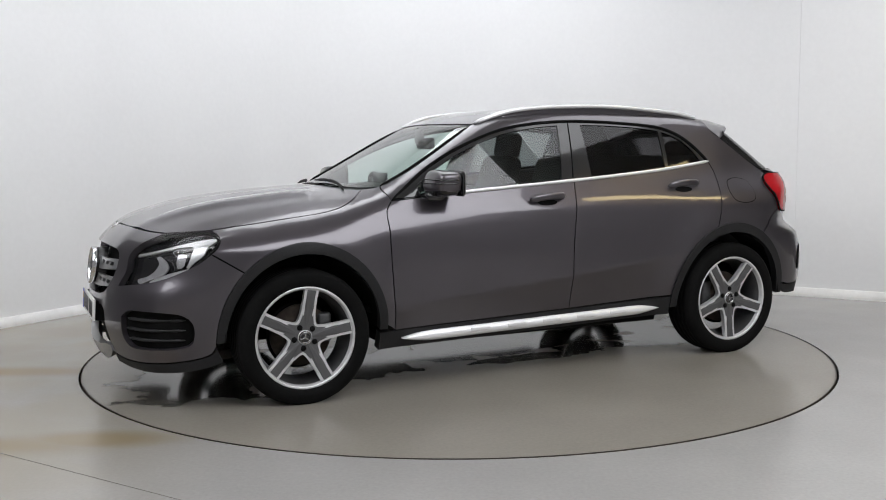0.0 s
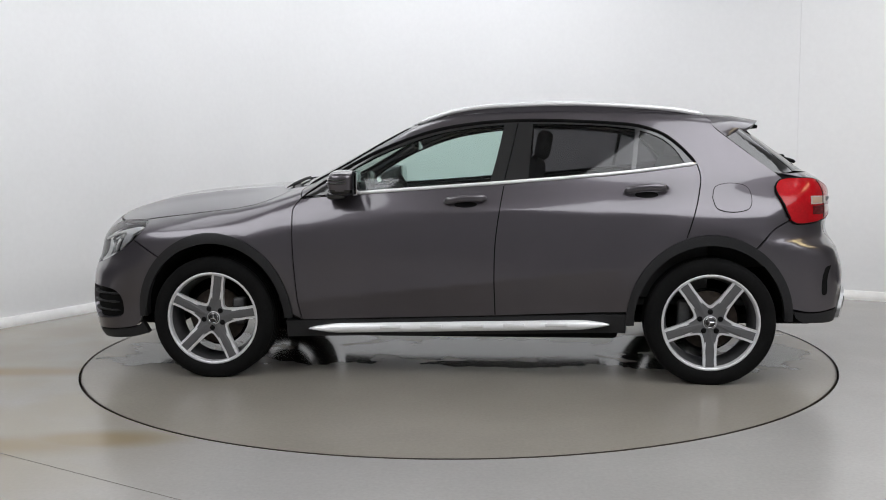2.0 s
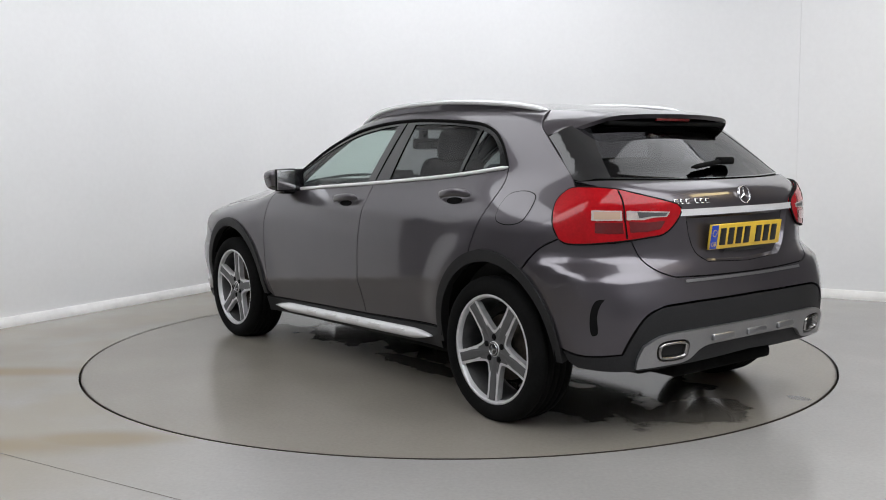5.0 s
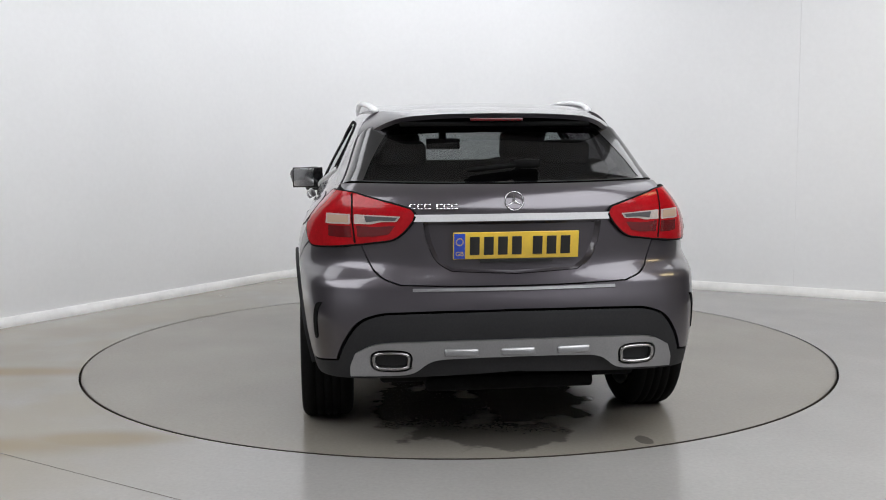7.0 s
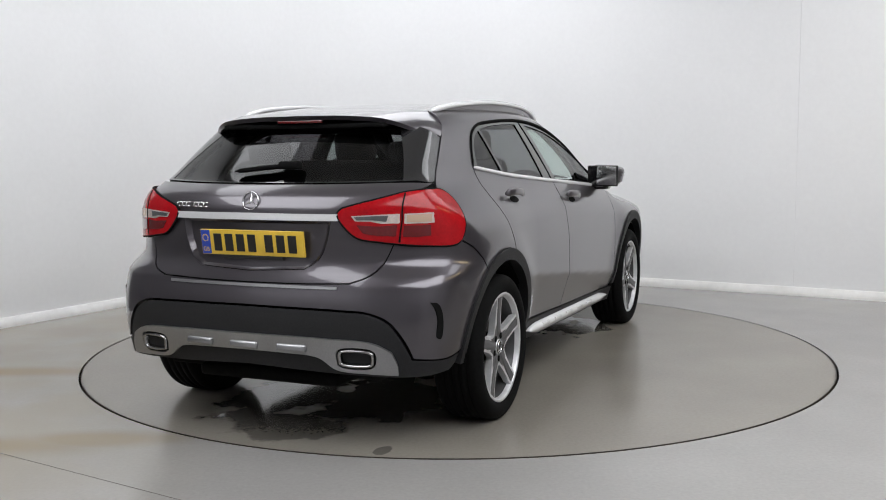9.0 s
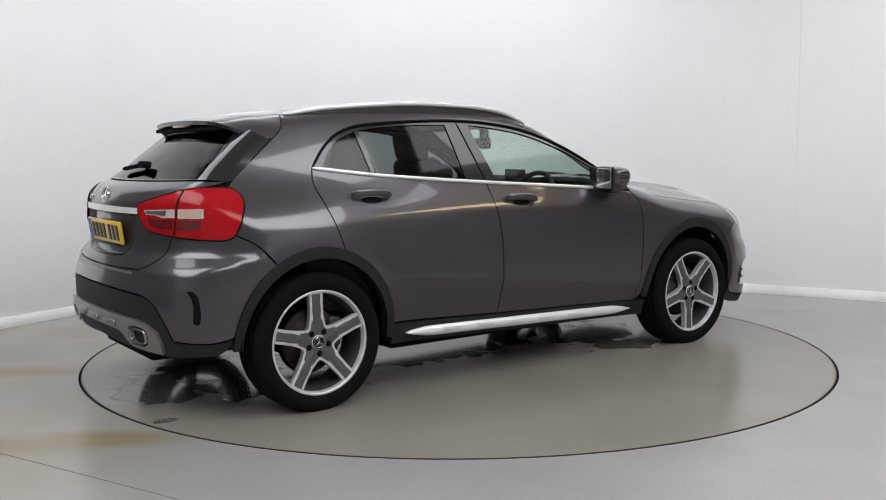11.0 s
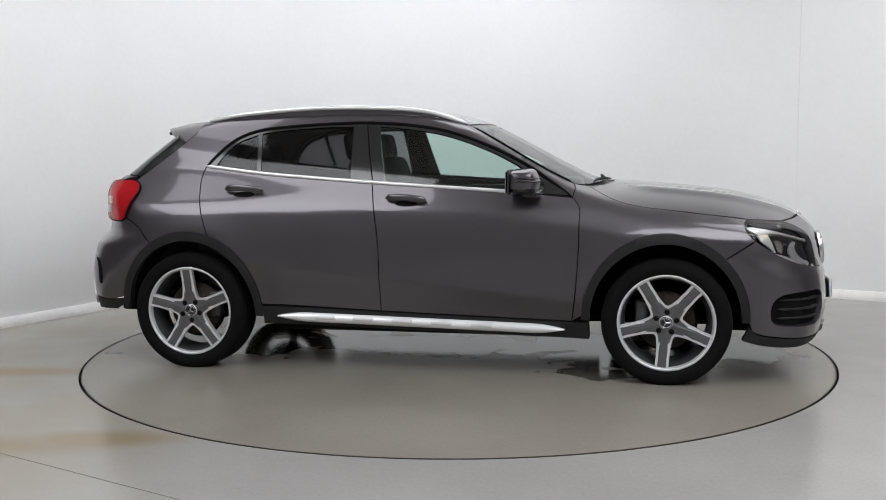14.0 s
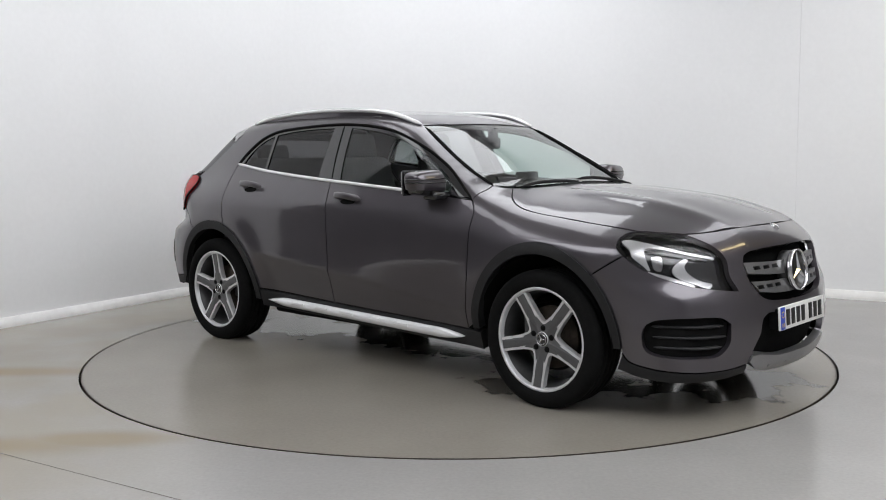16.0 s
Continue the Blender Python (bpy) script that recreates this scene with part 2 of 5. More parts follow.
# ---- shape of the car's body ----
def spline(xs, ys):
    """A smooth curve through points given in rising order, with flat overshoot limits."""
    xs, ys = np.array(xs, float), np.array(ys, float)
    h, d = np.diff(xs), np.diff(ys) / np.diff(xs)
    m = np.empty_like(ys)
    m[0], m[-1] = d[0], d[-1]
    w = (h[1:] * d[:-1] + h[:-1] * d[1:]) / (h[:-1] + h[1:])
    m[1:-1] = np.where(d[:-1] * d[1:] <= 0, 0.35 * w, w)

    def f(x):
        x = np.clip(np.asarray(x, float), xs[0], xs[-1])
        i = np.clip(np.searchsorted(xs, x) - 1, 0, len(h) - 1)
        u = (x - xs[i]) / h[i]
        return (ys[i] * (1 + 2 * u) * (1 - u) ** 2 + m[i] * h[i] * u * (1 - u) ** 2
                + ys[i + 1] * u * u * (3 - 2 * u) + m[i + 1] * h[i] * u * u * (u - 1))
    return f


def smax(a, b, k):
    t = np.maximum(k - np.abs(a - b), 0) / k
    return np.maximum(a, b) + t * t * k * 0.25


def step(a, b, x):
    u = np.clip((np.asarray(x, float) - a) / (b - a), 0, 1)
    return u * u * (3 - 2 * u)


# Car body in its own space: x ahead, y to its left, z up, metres.
top_line = spline([-1.75, -1.6, -1.35, -1.1, -0.8, -0.4, -0.05, 0.15, 0.3, 0.45, 0.62, 0.80, 0.93, 1.02, 1.2, 1.5, 1.74, 1.9, 2.05, 2.15, 2.25, 2.3],
                  [1.375, 1.412, 1.452, 1.480, 1.498, 1.503, 1.487, 1.458, 1.411, 1.338, 1.248, 1.152, 1.090, 1.068, 1.055, 1.030, 1.0, 0.962, 0.912, 0.870, 0.82, 0.76])
top_crown = spline([-1.6, -0.4, 0.2, 0.6, 0.95, 1.1, 1.5, 2.1], [0.07, 0.06, 0.10, 0.10, 0.12, 0.18, 0.23, 0.26])
half_width = spline([-2.3, -2.0, -1.8, -1.5, -1.2, -0.8, 0.0, 0.8, 1.2, 1.5, 1.8, 2.0, 2.2],
                    [0.72, 0.82, 0.855, 0.880, 0.884, 0.872, 0.872, 0.872, 0.884, 0.880, 0.855, 0.83, 0.80])
belt_z = spline([-1.9, -1.3, -0.95, -0.27, 0.13, 0.53, 0.9, 1.4], [1.21, 1.168, 1.127, 1.072, 1.046, 1.019, 0.995, 0.97])
belt_y = spline([-2.0, -1.7, -1.3, -1.0, -0.5, 0.0, 0.5, 0.9, 1.3], [0.60, 0.645, 0.705, 0.738, 0.778, 0.797, 0.80, 0.795, 0.79])
front_line = spline([0.15, 0.2, 0.3, 0.4, 0.5, 0.6, 0.7, 0.8, 0.9, 1.0], [2.16, 2.22, 2.258, 2.272, 2.266, 2.250, 2.23, 2.20, 2.13, 2.02])
rear_line = spline([0.2, 0.29, 0.43, 0.53, 0.62, 0.70, 0.80, 0.95, 1.03, 1.09, 1.125, 1.2, 1.3, 1.38, 1.5],
                   [-2.06, -2.11, -2.145, -2.152, -2.142, -2.118, -2.098, -2.093, -2.08, -2.03, -1.965, -1.862, -1.725, -1.615, -1.45])


def side_y(x, z):
    """Half-width of the body at a place along it and a height."""
    w = half_width(x)
    up = z - 0.76
    low = w - np.where(up > 0, 0.50 * up ** 2, 0.22 * up ** 2)
    # swept crease on the doors, and the swelling over each wheel
    doors = step(-1.05, -0.75, x) * (1 - step(0.8, 1.05, x))
    crease = 0.52 - 0.110 * x
    d = crease - z
    round_d = np.sqrt(d * d + 0.00015)
    d, over = (round_d + d) / 2, (round_d - d) / 2
    low = low - doors * 0.36 * d / (1 + d / 0.16) + doors * 0.012 * np.exp(-over / 0.075)
    d = np.maximum(0.928 - z, 0)
    low = low - step(-0.75, -0.2, x) * (1 - step(0.95, 1.3, x)) * 0.20 * d * np.exp(-d / 0.07)
    for hub in (1.35, -1.35):
        r = np.hypot(x - hub, z - 0.34)
        low = low + 0.012 * np.exp(-((r - 0.47) / 0.09) ** 2) * step(0.2, 0.5, z)
    rise = z - belt_z(x)
    high = belt_y(x) - np.where(rise > 0, 0.50 * rise + 0.18 * rise ** 2, 0.50 * rise - 1.3 * rise ** 2)
    return -smax(-low, -high, 0.07)


def body(p):
    """Less than nought inside the body."""
    x, y, z = p[..., 0], np.abs(p[..., 1]), p[..., 2]
    side = y - side_y(x, z)
    lag = 0.16 * step(1.15, 0.9, x) * step(-0.2, 0.2, x)
    roof = z - top_line(x + lag * y * y) + top_crown(x) * y * y
    dome = 0.012 * np.exp(-((y - 0.36) / 0.07) ** 2) * step(1.05, 1.3, x)
    f = smax(side, roof - dome, 0.06)
    low = step(0.68, 0.56, z)
    f = smax(f, x - front_line(z) + (0.36 - 0.08 * low) * y ** 2 + 0.30 * y ** 6, 0.09)
    low = step(0.80, 0.70, z)
    return smax(f, rear_line(z) + (0.30 - 0.15 * low) * y ** 2 + (0.60 - 0.12 * low) * y ** 8 - x, 0.06)


def meet(p, d, reach=3.0, back=False):
    """Where rays from p along d cross the body: from inside outwards, or, back, from outside inwards."""
    p, d = np.broadcast_arrays(np.asarray(p, float), np.asarray(d, float))
    a, b = np.zeros(p.shape[:-1]), np.full(p.shape[:-1], float(reach))
    if back:
        best = np.full(a.shape, np.nan)
        for s in np.linspace(reach, 0, 400):
            best = np.where(body(p + d * s) < 0, s, best)
        b, a = best, best - reach / 399
        a, b = b, a
    for _ in range(34):
        m = (a + b) / 2
        inside = body(p + d * m[..., None]) < 0
        a, b = np.where(inside, m, a), np.where(inside, b, m)
    return p + d * a[..., None]


def body_normal(p):
    e = 2e-3
    g = np.stack([body(p + np.eye(3)[i] * e) - body(p - np.eye(3)[i] * e) for i in range(3)], -1)
    return g / np.linalg.norm(g, axis=-1, keepdims=True)


# flat maps of the body: to the map from space, and the ray that leads back
def flat(kind, p):
    p = np.asarray(p, float)
    x, y, z = p[..., 0], p[..., 1], p[..., 2]
    if kind == "side":
        return np.stack([x, z], -1)
    if kind == "top":
        return np.stack([x, y], -1)
    if kind == "round":
        return np.stack([x, 0.62 * np.arctan2(z - 0.75, y)], -1)
    if kind == "front":
        return np.stack([1.1 * np.arctan2(y, x - 1.0), z], -1)
    return np.stack([1.1 * np.arctan2(y, -1.0 - x), z], -1)


def unflat(kind, q):
    q = np.asarray(q, float)
    u, v, o = q[..., 0], q[..., 1], np.zeros(q.shape[:-1])
    if kind == "side":
        return meet(np.stack([u, o, v], -1), np.array([0, 1.0, 0]))
    if kind == "top":
        return meet(np.stack([u, v, o + 0.4], -1), np.array([0, 0, 1.0]))
    if kind == "round":
        return meet(np.stack([u, o, o + 0.75], -1), np.stack([o, np.cos(v / 0.62), np.sin(v / 0.62)], -1))
    if kind == "front":
        return meet(np.stack([o + 1.0, o, v], -1), np.stack([np.cos(u / 1.1), np.sin(u / 1.1), o], -1))
    return meet(np.stack([o - 1.0, o, v], -1), np.stack([-np.cos(u / 1.1), np.sin(u / 1.1), o], -1))


def on_side(*pts):
    return [unflat("side", np.array(p)) for p in pts]


def on_top(*pts):
    return [unflat("top", np.array(p)) for p in pts]


def on_front(*pts):
    return [meet(np.array([1.0, y, z]), np.array([1.0, 0, 0])) for y, z in pts]


def on_rear(*pts):
    return [meet(np.array([-1.0, y, z]), np.array([-1.0, 0, 0])) for y, z in pts]


def outline(kind, edges, spacing=0.016, whole=False):
    """A closed outline on a map, from edges of space points; whole: the edges run from the middle line to the middle line and are doubled."""
    pts = []
    for e in edges:
        pts += smooth_line(flat(kind, np.array(e)), spacing)
    if whole:
        last = flat(kind, np.array(edges[-1][-1]))
        k = np.array([1, -1]) if kind == "top" else np.array([-1, 1])
        pts = pts + [last] + [p * k for p in pts[::-1][:-1]]
    return np.array(pts)


def inside(poly, q):
    x, y = q[:, 0], q[:, 1]
    hit = np.zeros(len(q), bool)
    a, b = poly, np.roll(poly, -1, 0)
    for (x0, y0), (x1, y1) in zip(a, b):
        if y0 != y1:
            hit ^= ((y0 > y) != (y1 > y)) & (x < (x1 - x0) * (y - y0) / (y1 - y0) + x0)
    return hit


def shrink(poly, d):
    """The outline drawn in by d."""
    area = np.sum(poly[:, 0] * np.roll(poly[:, 1], -1) - poly[:, 1] * np.roll(poly[:, 0], -1))
    t = np.roll(poly, -1, 0) - np.roll(poly, 1, 0)
    t /= np.maximum(np.linalg.norm(t, axis=1, keepdims=True), 1e-9)
    return poly + np.stack([-t[:, 1], t[:, 0]], 1) * (d if area > 0 else -d)


def near(poly, q):
    a, b = poly, np.roll(poly, -1, 0)
    best = np.full(len(q), 9.0)
    for p0, p1 in zip(a, b):
        d = p1 - p0
        t = np.clip(((q - p0) @ d) / max(d @ d, 1e-12), 0, 1)
        best = np.minimum(best, np.linalg.norm(q - p0 - t[:, None] * d, axis=1))
    return best


def skin(kind, loop, holes=(), lift=0.0, flange=0.03, gap=0.0031, cell=0.026):
    """A mesh of the body's surface inside a closed outline, with its edges turned in. Returns verts, faces, normals of the corners."""
    loop = shrink(loop, gap) if gap else loop
    rings = [loop] + [shrink(h, -gap) if gap else h for h in holes]
    lo, hi = loop.min(0), loop.max(0)
    gx, gy = np.meshgrid(np.arange(lo[0] + cell / 2, hi[0], cell), np.arange(lo[1] + cell / 2, hi[1], cell))
    grid = np.stack([gx.ravel(), gy.ravel()], 1)
    ok = inside(loop, grid) & (near(loop, grid) > cell * 0.45)
    for h in rings[1:]:
        ok &= ~inside(h, grid) & (near(h, grid) > cell * 0.45)
    grid = grid[ok]
    allp = np.vstack(rings + [grid])
    edges, at = [], 0
    for r in rings:
        edges += [(at + i, at + (i + 1) % len(r)) for i in range(len(r))]
        at += len(r)
    vs, _, fs, *_ = delaunay_2d_cdt([Vector(map(float, p)) for p in allp], edges, [], 0, 1e-6)
    q = np.array([[v.x, v.y] for v in vs])
    tri = np.array([f for f in fs if len(f) == 3])
    mid = q[tri].mean(1)
    keep = inside(loop, mid)
    for h in rings[1:]:
        keep &= ~inside(h, mid)
    tri = tri[keep]
    pos = unflat(kind, q)
    nor = body_normal(pos)
    fn = np.cross(pos[tri[:, 1]] - pos[tri[:, 0]], pos[tri[:, 2]] - pos[tri[:, 0]])
    flip = (fn * nor[tri[:, 0]]).sum(1) < 0
    tri[flip] = tri[flip][:, ::-1]
    verts = list(pos + nor * lift)
    faces = [tuple(t) for t in tri]
    corner = [nor[i] for t in tri for i in t]
    if flange:
        count = {}
        for t in tri:
            for a, b in ((t[0], t[1]), (t[1], t[2]), (t[2], t[0])):
                count[(a, b)] = 1
        rim = [(a, b) for a, b in count if (b, a) not in count]
        base = {}
        for a, b in rim:
            for i in (a, b):
                if i not in base:
                    base[i] = len(verts)
                    verts += [pos[i] + nor[i] * lift, pos[i] + nor[i] * (lift - flange)]
            f = (base[b], base[a], base[a] + 1, base[b] + 1)
            n = np.cross(verts[f[1]] - verts[f[0]], verts[f[2]] - verts[f[0]])
            n = n / max(np.linalg.norm(n), 1e-9)
            faces.append(f)
            corner += [n] * 4
    return np.array(verts), faces, np.array(corner)


def skin_mesh(name, verts, faces, corner, flip=False):
    if flip:
        verts = verts * [1, -1, 1]
        out, k = [], 0
        for f in faces:
            out += list(corner[k:k + len(f)][::-1] * [1, -1, 1])
            k += len(f)
        faces, corner = [f[::-1] for f in faces], np.array(out)
    me = mesh_of(name, verts, faces)
    me.normals_split_custom_set([tuple(map(float, n)) for n in corner])
    return me


def panel(name, kind, edges, mat, parent, both=True, whole=False, holes=(), label="", seal=False, spacing=0.016, **k):
    """A body panel and, with both, its twin on the other side. parent: one object, or a pair. holes: closed outlines as edges."""
    loop = outline(kind, edges, spacing, whole)
    cut = [outline(kind, h, spacing) for h in holes]
    data = skin(kind, loop, cut, **k)
    pair = parent if isinstance(parent, (list, tuple)) else (parent, parent)
    obs = [part(name, skin_mesh(name, *data), mat, pair[0], label)]
    if both and not whole:
        obs.append(part(name, skin_mesh(name, *data, flip=True), mat, pair[1], label))
    if seal:
        a, b = shrink(loop, 0.012), shrink(loop, -0.012)
        p = unflat(kind, np.vstack([a, b]))
        p = p - body_normal(p) * 0.012
        n = len(a)
        f = [(i, (i + 1) % n, n + (i + 1) % n, n + i) for i in range(n)]
        part("seal", mesh_of("seal", p, f), liner, pair[0])
        if both and not whole:
            part("seal", mesh_of("seal", p * [1, -1, 1], f), liner, pair[1])
    return obs


def arc(hub, rx, rz, a, b, n=9, base=0.34):
    """Points over a wheel, by degrees from ahead (0) over the top (90) to behind (180)."""
    return on_side(*[(hub + rx * math.cos(radians(a + (b - a) * i / n)), base + rz * math.sin(radians(a + (b - a) * i / n))) for i in range(n + 1)])


# ---- the room ----
def slab(name, p0, p1, height, thick, mat, z0=0.0, label=""):
    """An upright slab along a line on the floor, its thickness behind the line (to the left of the way)."""
    p0, p1 = Vector((*p0, 0)), Vector((*p1, 0))
    d = (p1 - p0).normalized()
    n = Vector((-d.y, d.x, 0))
    bm = bmesh.new()
    rounded(((p1 - p0).length, thick, height), (0, 0, 0), 0, None, bm)
    m = Matrix.Translation((p0 + p1) / 2 + n * thick / 2 + Vector((0, 0, z0 + height / 2))) @ Matrix.Rotation(math.atan2(d.y, d.x), 4, "Z")
    ob = part(name, bm, mat, None, label)
    for f in ob.data.polygons:
        f.use_smooth = False
    ob.matrix_basis = m
    return tagged(ob, kind="structure")


def room():
    d1, d2 = Vector((0.504, 0.864)), Vector((0.874, -0.487))
    corner = Vector((-1.19, 4.31))
    a, b = corner - d1 * 11.0, corner + d2 * 11.0
    c = a + b - corner
    H = 4.2
    # two white walls that run into one another in a round cove, two grey ones behind the camera
    R = 1.3
    bend = corner - d1 * R + d2 * R
    a1, b1 = corner - d1 * 5.0, corner + d2 * 6.3
    turn = [bend + (-d2 * math.cos(radians(i * 5)) + d1 * math.sin(radians(i * 5))) * R for i in range(19)]
    outer = [bend + (-d2 * math.cos(radians(i * 5)) + d1 * math.sin(radians(i * 5))) * (R + 0.15) for i in range(19)]
    for name, z1, mat, inner in (("wall_1", H, wall_paint, [a1] + turn + [b1]), ("skirting_1", 0.075, skirting_paint, None)):
        if inner is None:
            inner = [a - Vector((-d1.y, d1.x)) * 0.016] + [bend + (p - bend) * (1 - 0.016 / R) for p in turn] + [b - d1 * 0.016]
            far = [a] + turn + [b]
        else:
            far = [a1 - d2 * 0.15] + outer + [b1 + d1 * 0.15]
        n = len(inner)
        verts = [(*p, z) for z in (0.0, z1) for p in inner] + [(*p, z) for z in (0.0, z1) for p in far]
        faces = []
        for i in range(n - 1):
            faces += [(i, i + 1, n + i + 1, n + i), (2 * n + i, 3 * n + i, 3 * n + i + 1, 2 * n + i + 1), (n + i, n + i + 1, 3 * n + i + 1, 3 * n + i)]
        me = mesh_of(name, verts, faces)
        for f in me.polygons:
            f.use_smooth = abs(f.normal.z) < 0.5
        tagged(part(name, me, mat, None, "plain white painted studio wall with a rounded corner" if z1 == H else "low white painted skirting board with scuffs"), kind="structure")
    slab("wall_2", b, c, H, 0.15, back_paint, 0, "plain grey wall behind the viewer")
    slab("wall_3", c, a, H, 0.15, back_paint, 0, "plain grey wall behind the viewer")
    slab("wall_4", a, a1, H, 0.15, dark_paint, 0, "plain dark wall beside the turntable")
    slab("wall_5", b1, b, H, 0.15, dark_paint, 0, "plain dark wall beside the turntable")
    # faint upright joints in the white wall and a fine joint in the floor
    for k, along in enumerate((4.62,)):
        p = corner + d2 * along - d1 * 0.0012
        slab("wall_joint_%d" % (k + 1), p, p + d2 * 0.004, 2.5, 0.003, joint_paint, 0.08, "faint upright joint in the white wall")
    slab("floor_joint_1", (-2.55, -1.77), (-0.85, -2.80), 0.0012, 0.003, joint_dirt, 0.0, "fine dark joint in the floor")
    # ceiling
    bm = bmesh.new()
    vs = [bm.verts.new((p.x, p.y, z)) for z in (H, H + 0.2) for p in (a, corner, b, c)]
    bm.faces.new(vs[:4]), bm.faces.new(vs[4:])
    for i in range(4):
        bm.faces.new((vs[i], vs[(i + 1) % 4], vs[4 + (i + 1) % 4], vs[4 + i]))
    tagged(part("ceiling", bm, ceiling_paint, None, "plain white painted ceiling above the turntable"), kind="structure")
    # floor, with a round hole for the turntable
    n, R = 180, 2.262
    ring = [Vector((R * math.cos(2 * math.pi * i / n), R * math.sin(2 * math.pi * i / n))) for i in range(n)]
    verts = [Vector((p.x, p.y, 0)) for p in (a, corner, b, c)] + [Vector((p.x, p.y, 0)) for p in ring]
    edges = [(i, (i + 1) % 4) for i in range(4)] + [(4 + i, 4 + (i + 1) % n) for i in range(n)]
    v2, _, f2, *_ = delaunay_2d_cdt([v.to_2d() for v in verts], edges, [], 0, 1e-6)
    f2 = [f for f in f2 if sum((v2[i] for i in f), Vector((0, 0))).length / len(f) > R * 0.9999 or max(v2[i].length for i in f) > R * 1.01]
    bm = bmesh.new()
    bv = [bm.verts.new((v.x, v.y, 0)) for v in v2]
    for f in f2:
        bm.faces.new([bv[i] for i in f])
    rimv = sorted((v for v in bm.verts if v.co.length < R * 1.001), key=lambda v: math.atan2(v.co.y, v.co.x))
    low = [bm.verts.new((v.co.x, v.co.y, -0.3)) for v in rimv]
    for i in range(len(rimv)):
        j = (i + 1) % len(rimv)
        bm.faces.new((rimv[i], rimv[j], low[j], low[i]))
    bm.faces.new(low)
    fl = part("floor", bm, floor_paint, None, "worn pale grey painted concrete floor with yellowish stains")
    tagged(fl, kind="structure")
    # unseen lamps in the ceiling; the right-hand and far ones are added fill
    for x, y, w, l, turn, mat in LAMPS:
        lamp = tagged(new("unseen_ceiling_light"), "large flat light panel placed unseen on the ceiling", "ceiling light", "light panels on the ceiling")
        bm = bmesh.new()
        for sx, sy, px, py in ((w + 0.08, 0.04, 0, l / 2 + 0.02), (w + 0.08, 0.04, 0, -l / 2 - 0.02), (0.04, l, w / 2 + 0.02, 0), (0.04, l, -w / 2 - 0.02, 0)):
            rounded((sx, sy, 0.05), (px, py, -0.025), 0.004, None, bm, 1)
        part("frame", bm, frame_white, lamp)
        part("diffuser", rounded((w, l, 0.03), (0, 0, -0.016), 0.003, None, None, 1), mat, lamp, "glowing white diffuser")
        lamp.matrix_basis = pose(x, y, H, 0, 0, turn)


# second panel added to brighten the right wall, far pair to fill the front
LAMPS = [(-0.35, 1.9, 2.8, 2.8, -29.2, panel_glow), (3.3, 0.1, 1.6, 2.9, -29.2, panel_glow), (-2.9, -0.4, 1.3, 2.6, -29.2, panel_glow),
         (-3.9, -4.2, 3.6, 4.3, -29.2, back_fill), (2.9, -4.81, 5.0, 5.0, 60.8, back_fill), (5.2, -1.4, 0.5, 1.8, -29.2, warm_glow)]
room()


def turntable():
    tt = tagged(new("turntable"), "round grey painted turntable set flush in the floor, wet in places and painted darker for shade under the car", "turntable")
    v, f = lathe([(0.0, 0.0), (0.8, 0.0), (1.6, 0.0), (2.243, 0.0), (2.243, -0.05)], 180)
    part("deck", mesh_of("deck", [(a, c, b) for a, b, c in v], f, False), turntable_paint, tt, "worn grey painted deck with wet patches and painted shade under the car")
    v, f = lathe([(2.243, 0.0), (2.250, 0.001), (2.252, -0.05)], 180)
    part("edge_ring", mesh_of("edge_ring", [(a, c, b) for a, b, c in v], f, False), steel, tt, "thin rusty steel edge ring")
    return tt


table = turntable()


# ---- the car ----
car = tagged(new("car"), "dark grey metallic five-door compact crossover car on a turntable", "car")

# shared lines
BELT = on_side((0.852, 0.992), (0.533, 1.020), (0.136, 1.047), (-0.264, 1.073), (-0.637, 1.100), (-0.954, 1.127), (-1.288, 1.167))
BELT_F = on_side((0.852, 0.992), (0.533, 1.020), (0.136, 1.047), (-0.264, 1.073))
BELT_R = on_side((-0.264, 1.073), (-0.637, 1.100), (-0.954, 1.127), (-1.288, 1.167))
GLASS_TOP = on_side((0.852, 0.992), (0.748, 1.066), (0.627, 1.147), (0.503, 1.216), (0.377, 1.274), (0.124, 1.360), (-0.098, 1.396), (-0.321, 1.410),
                    (-0.511, 1.409), (-0.829, 1.392), (-0.988, 1.374), (-1.109, 1.332), (-1.196, 1.268), (-1.288, 1.167))
DOOR_FRONT = on_side((0.852, 0.992), (0.890, 0.940), (0.891, 0.852), (0.889, 0.73), (0.873, 0.486), (0.853, 0.322))
DOOR_MID = on_side((-0.264, 1.073), (-0.240, 0.930), (-0.216, 0.747), (-0.210, 0.563), (-0.213, 0.352))
DOOR_REAR = on_side((-1.288, 1.167), (-1.303, 1.102), (-1.283, 0.995), (-1.246, 0.873), (-1.215, 0.779))
REAR_ARCH_FRONT = arc(-1.345, 0.428, 0.455, 72.4, 5, 8)
REAR_ARCH_BACK = arc(-1.345, 0.428, 0.455, 72.4, 122, 6)
REAR_ARCH_LOW = arc(-1.345, 0.428, 0.455, 122, 172, 6)
FRONT_ARCH_BACK = arc(1.342, 0.435, 0.464, 46, 178, 14)
FRONT_ARCH_LOW = arc(1.342, 0.435, 0.464, 46, 0, 5)
ROOF_EDGE = on_top((0.238, 0.505), (-0.05, 0.535), (-0.4, 0.548), (-0.8, 0.545), (-1.1, 0.530), (-1.36, 0.505))
SCREEN_SIDE = on_top((0.238, 0.505), (0.40, 0.555), (0.56, 0.592), (0.72, 0.612), (0.845, 0.610))
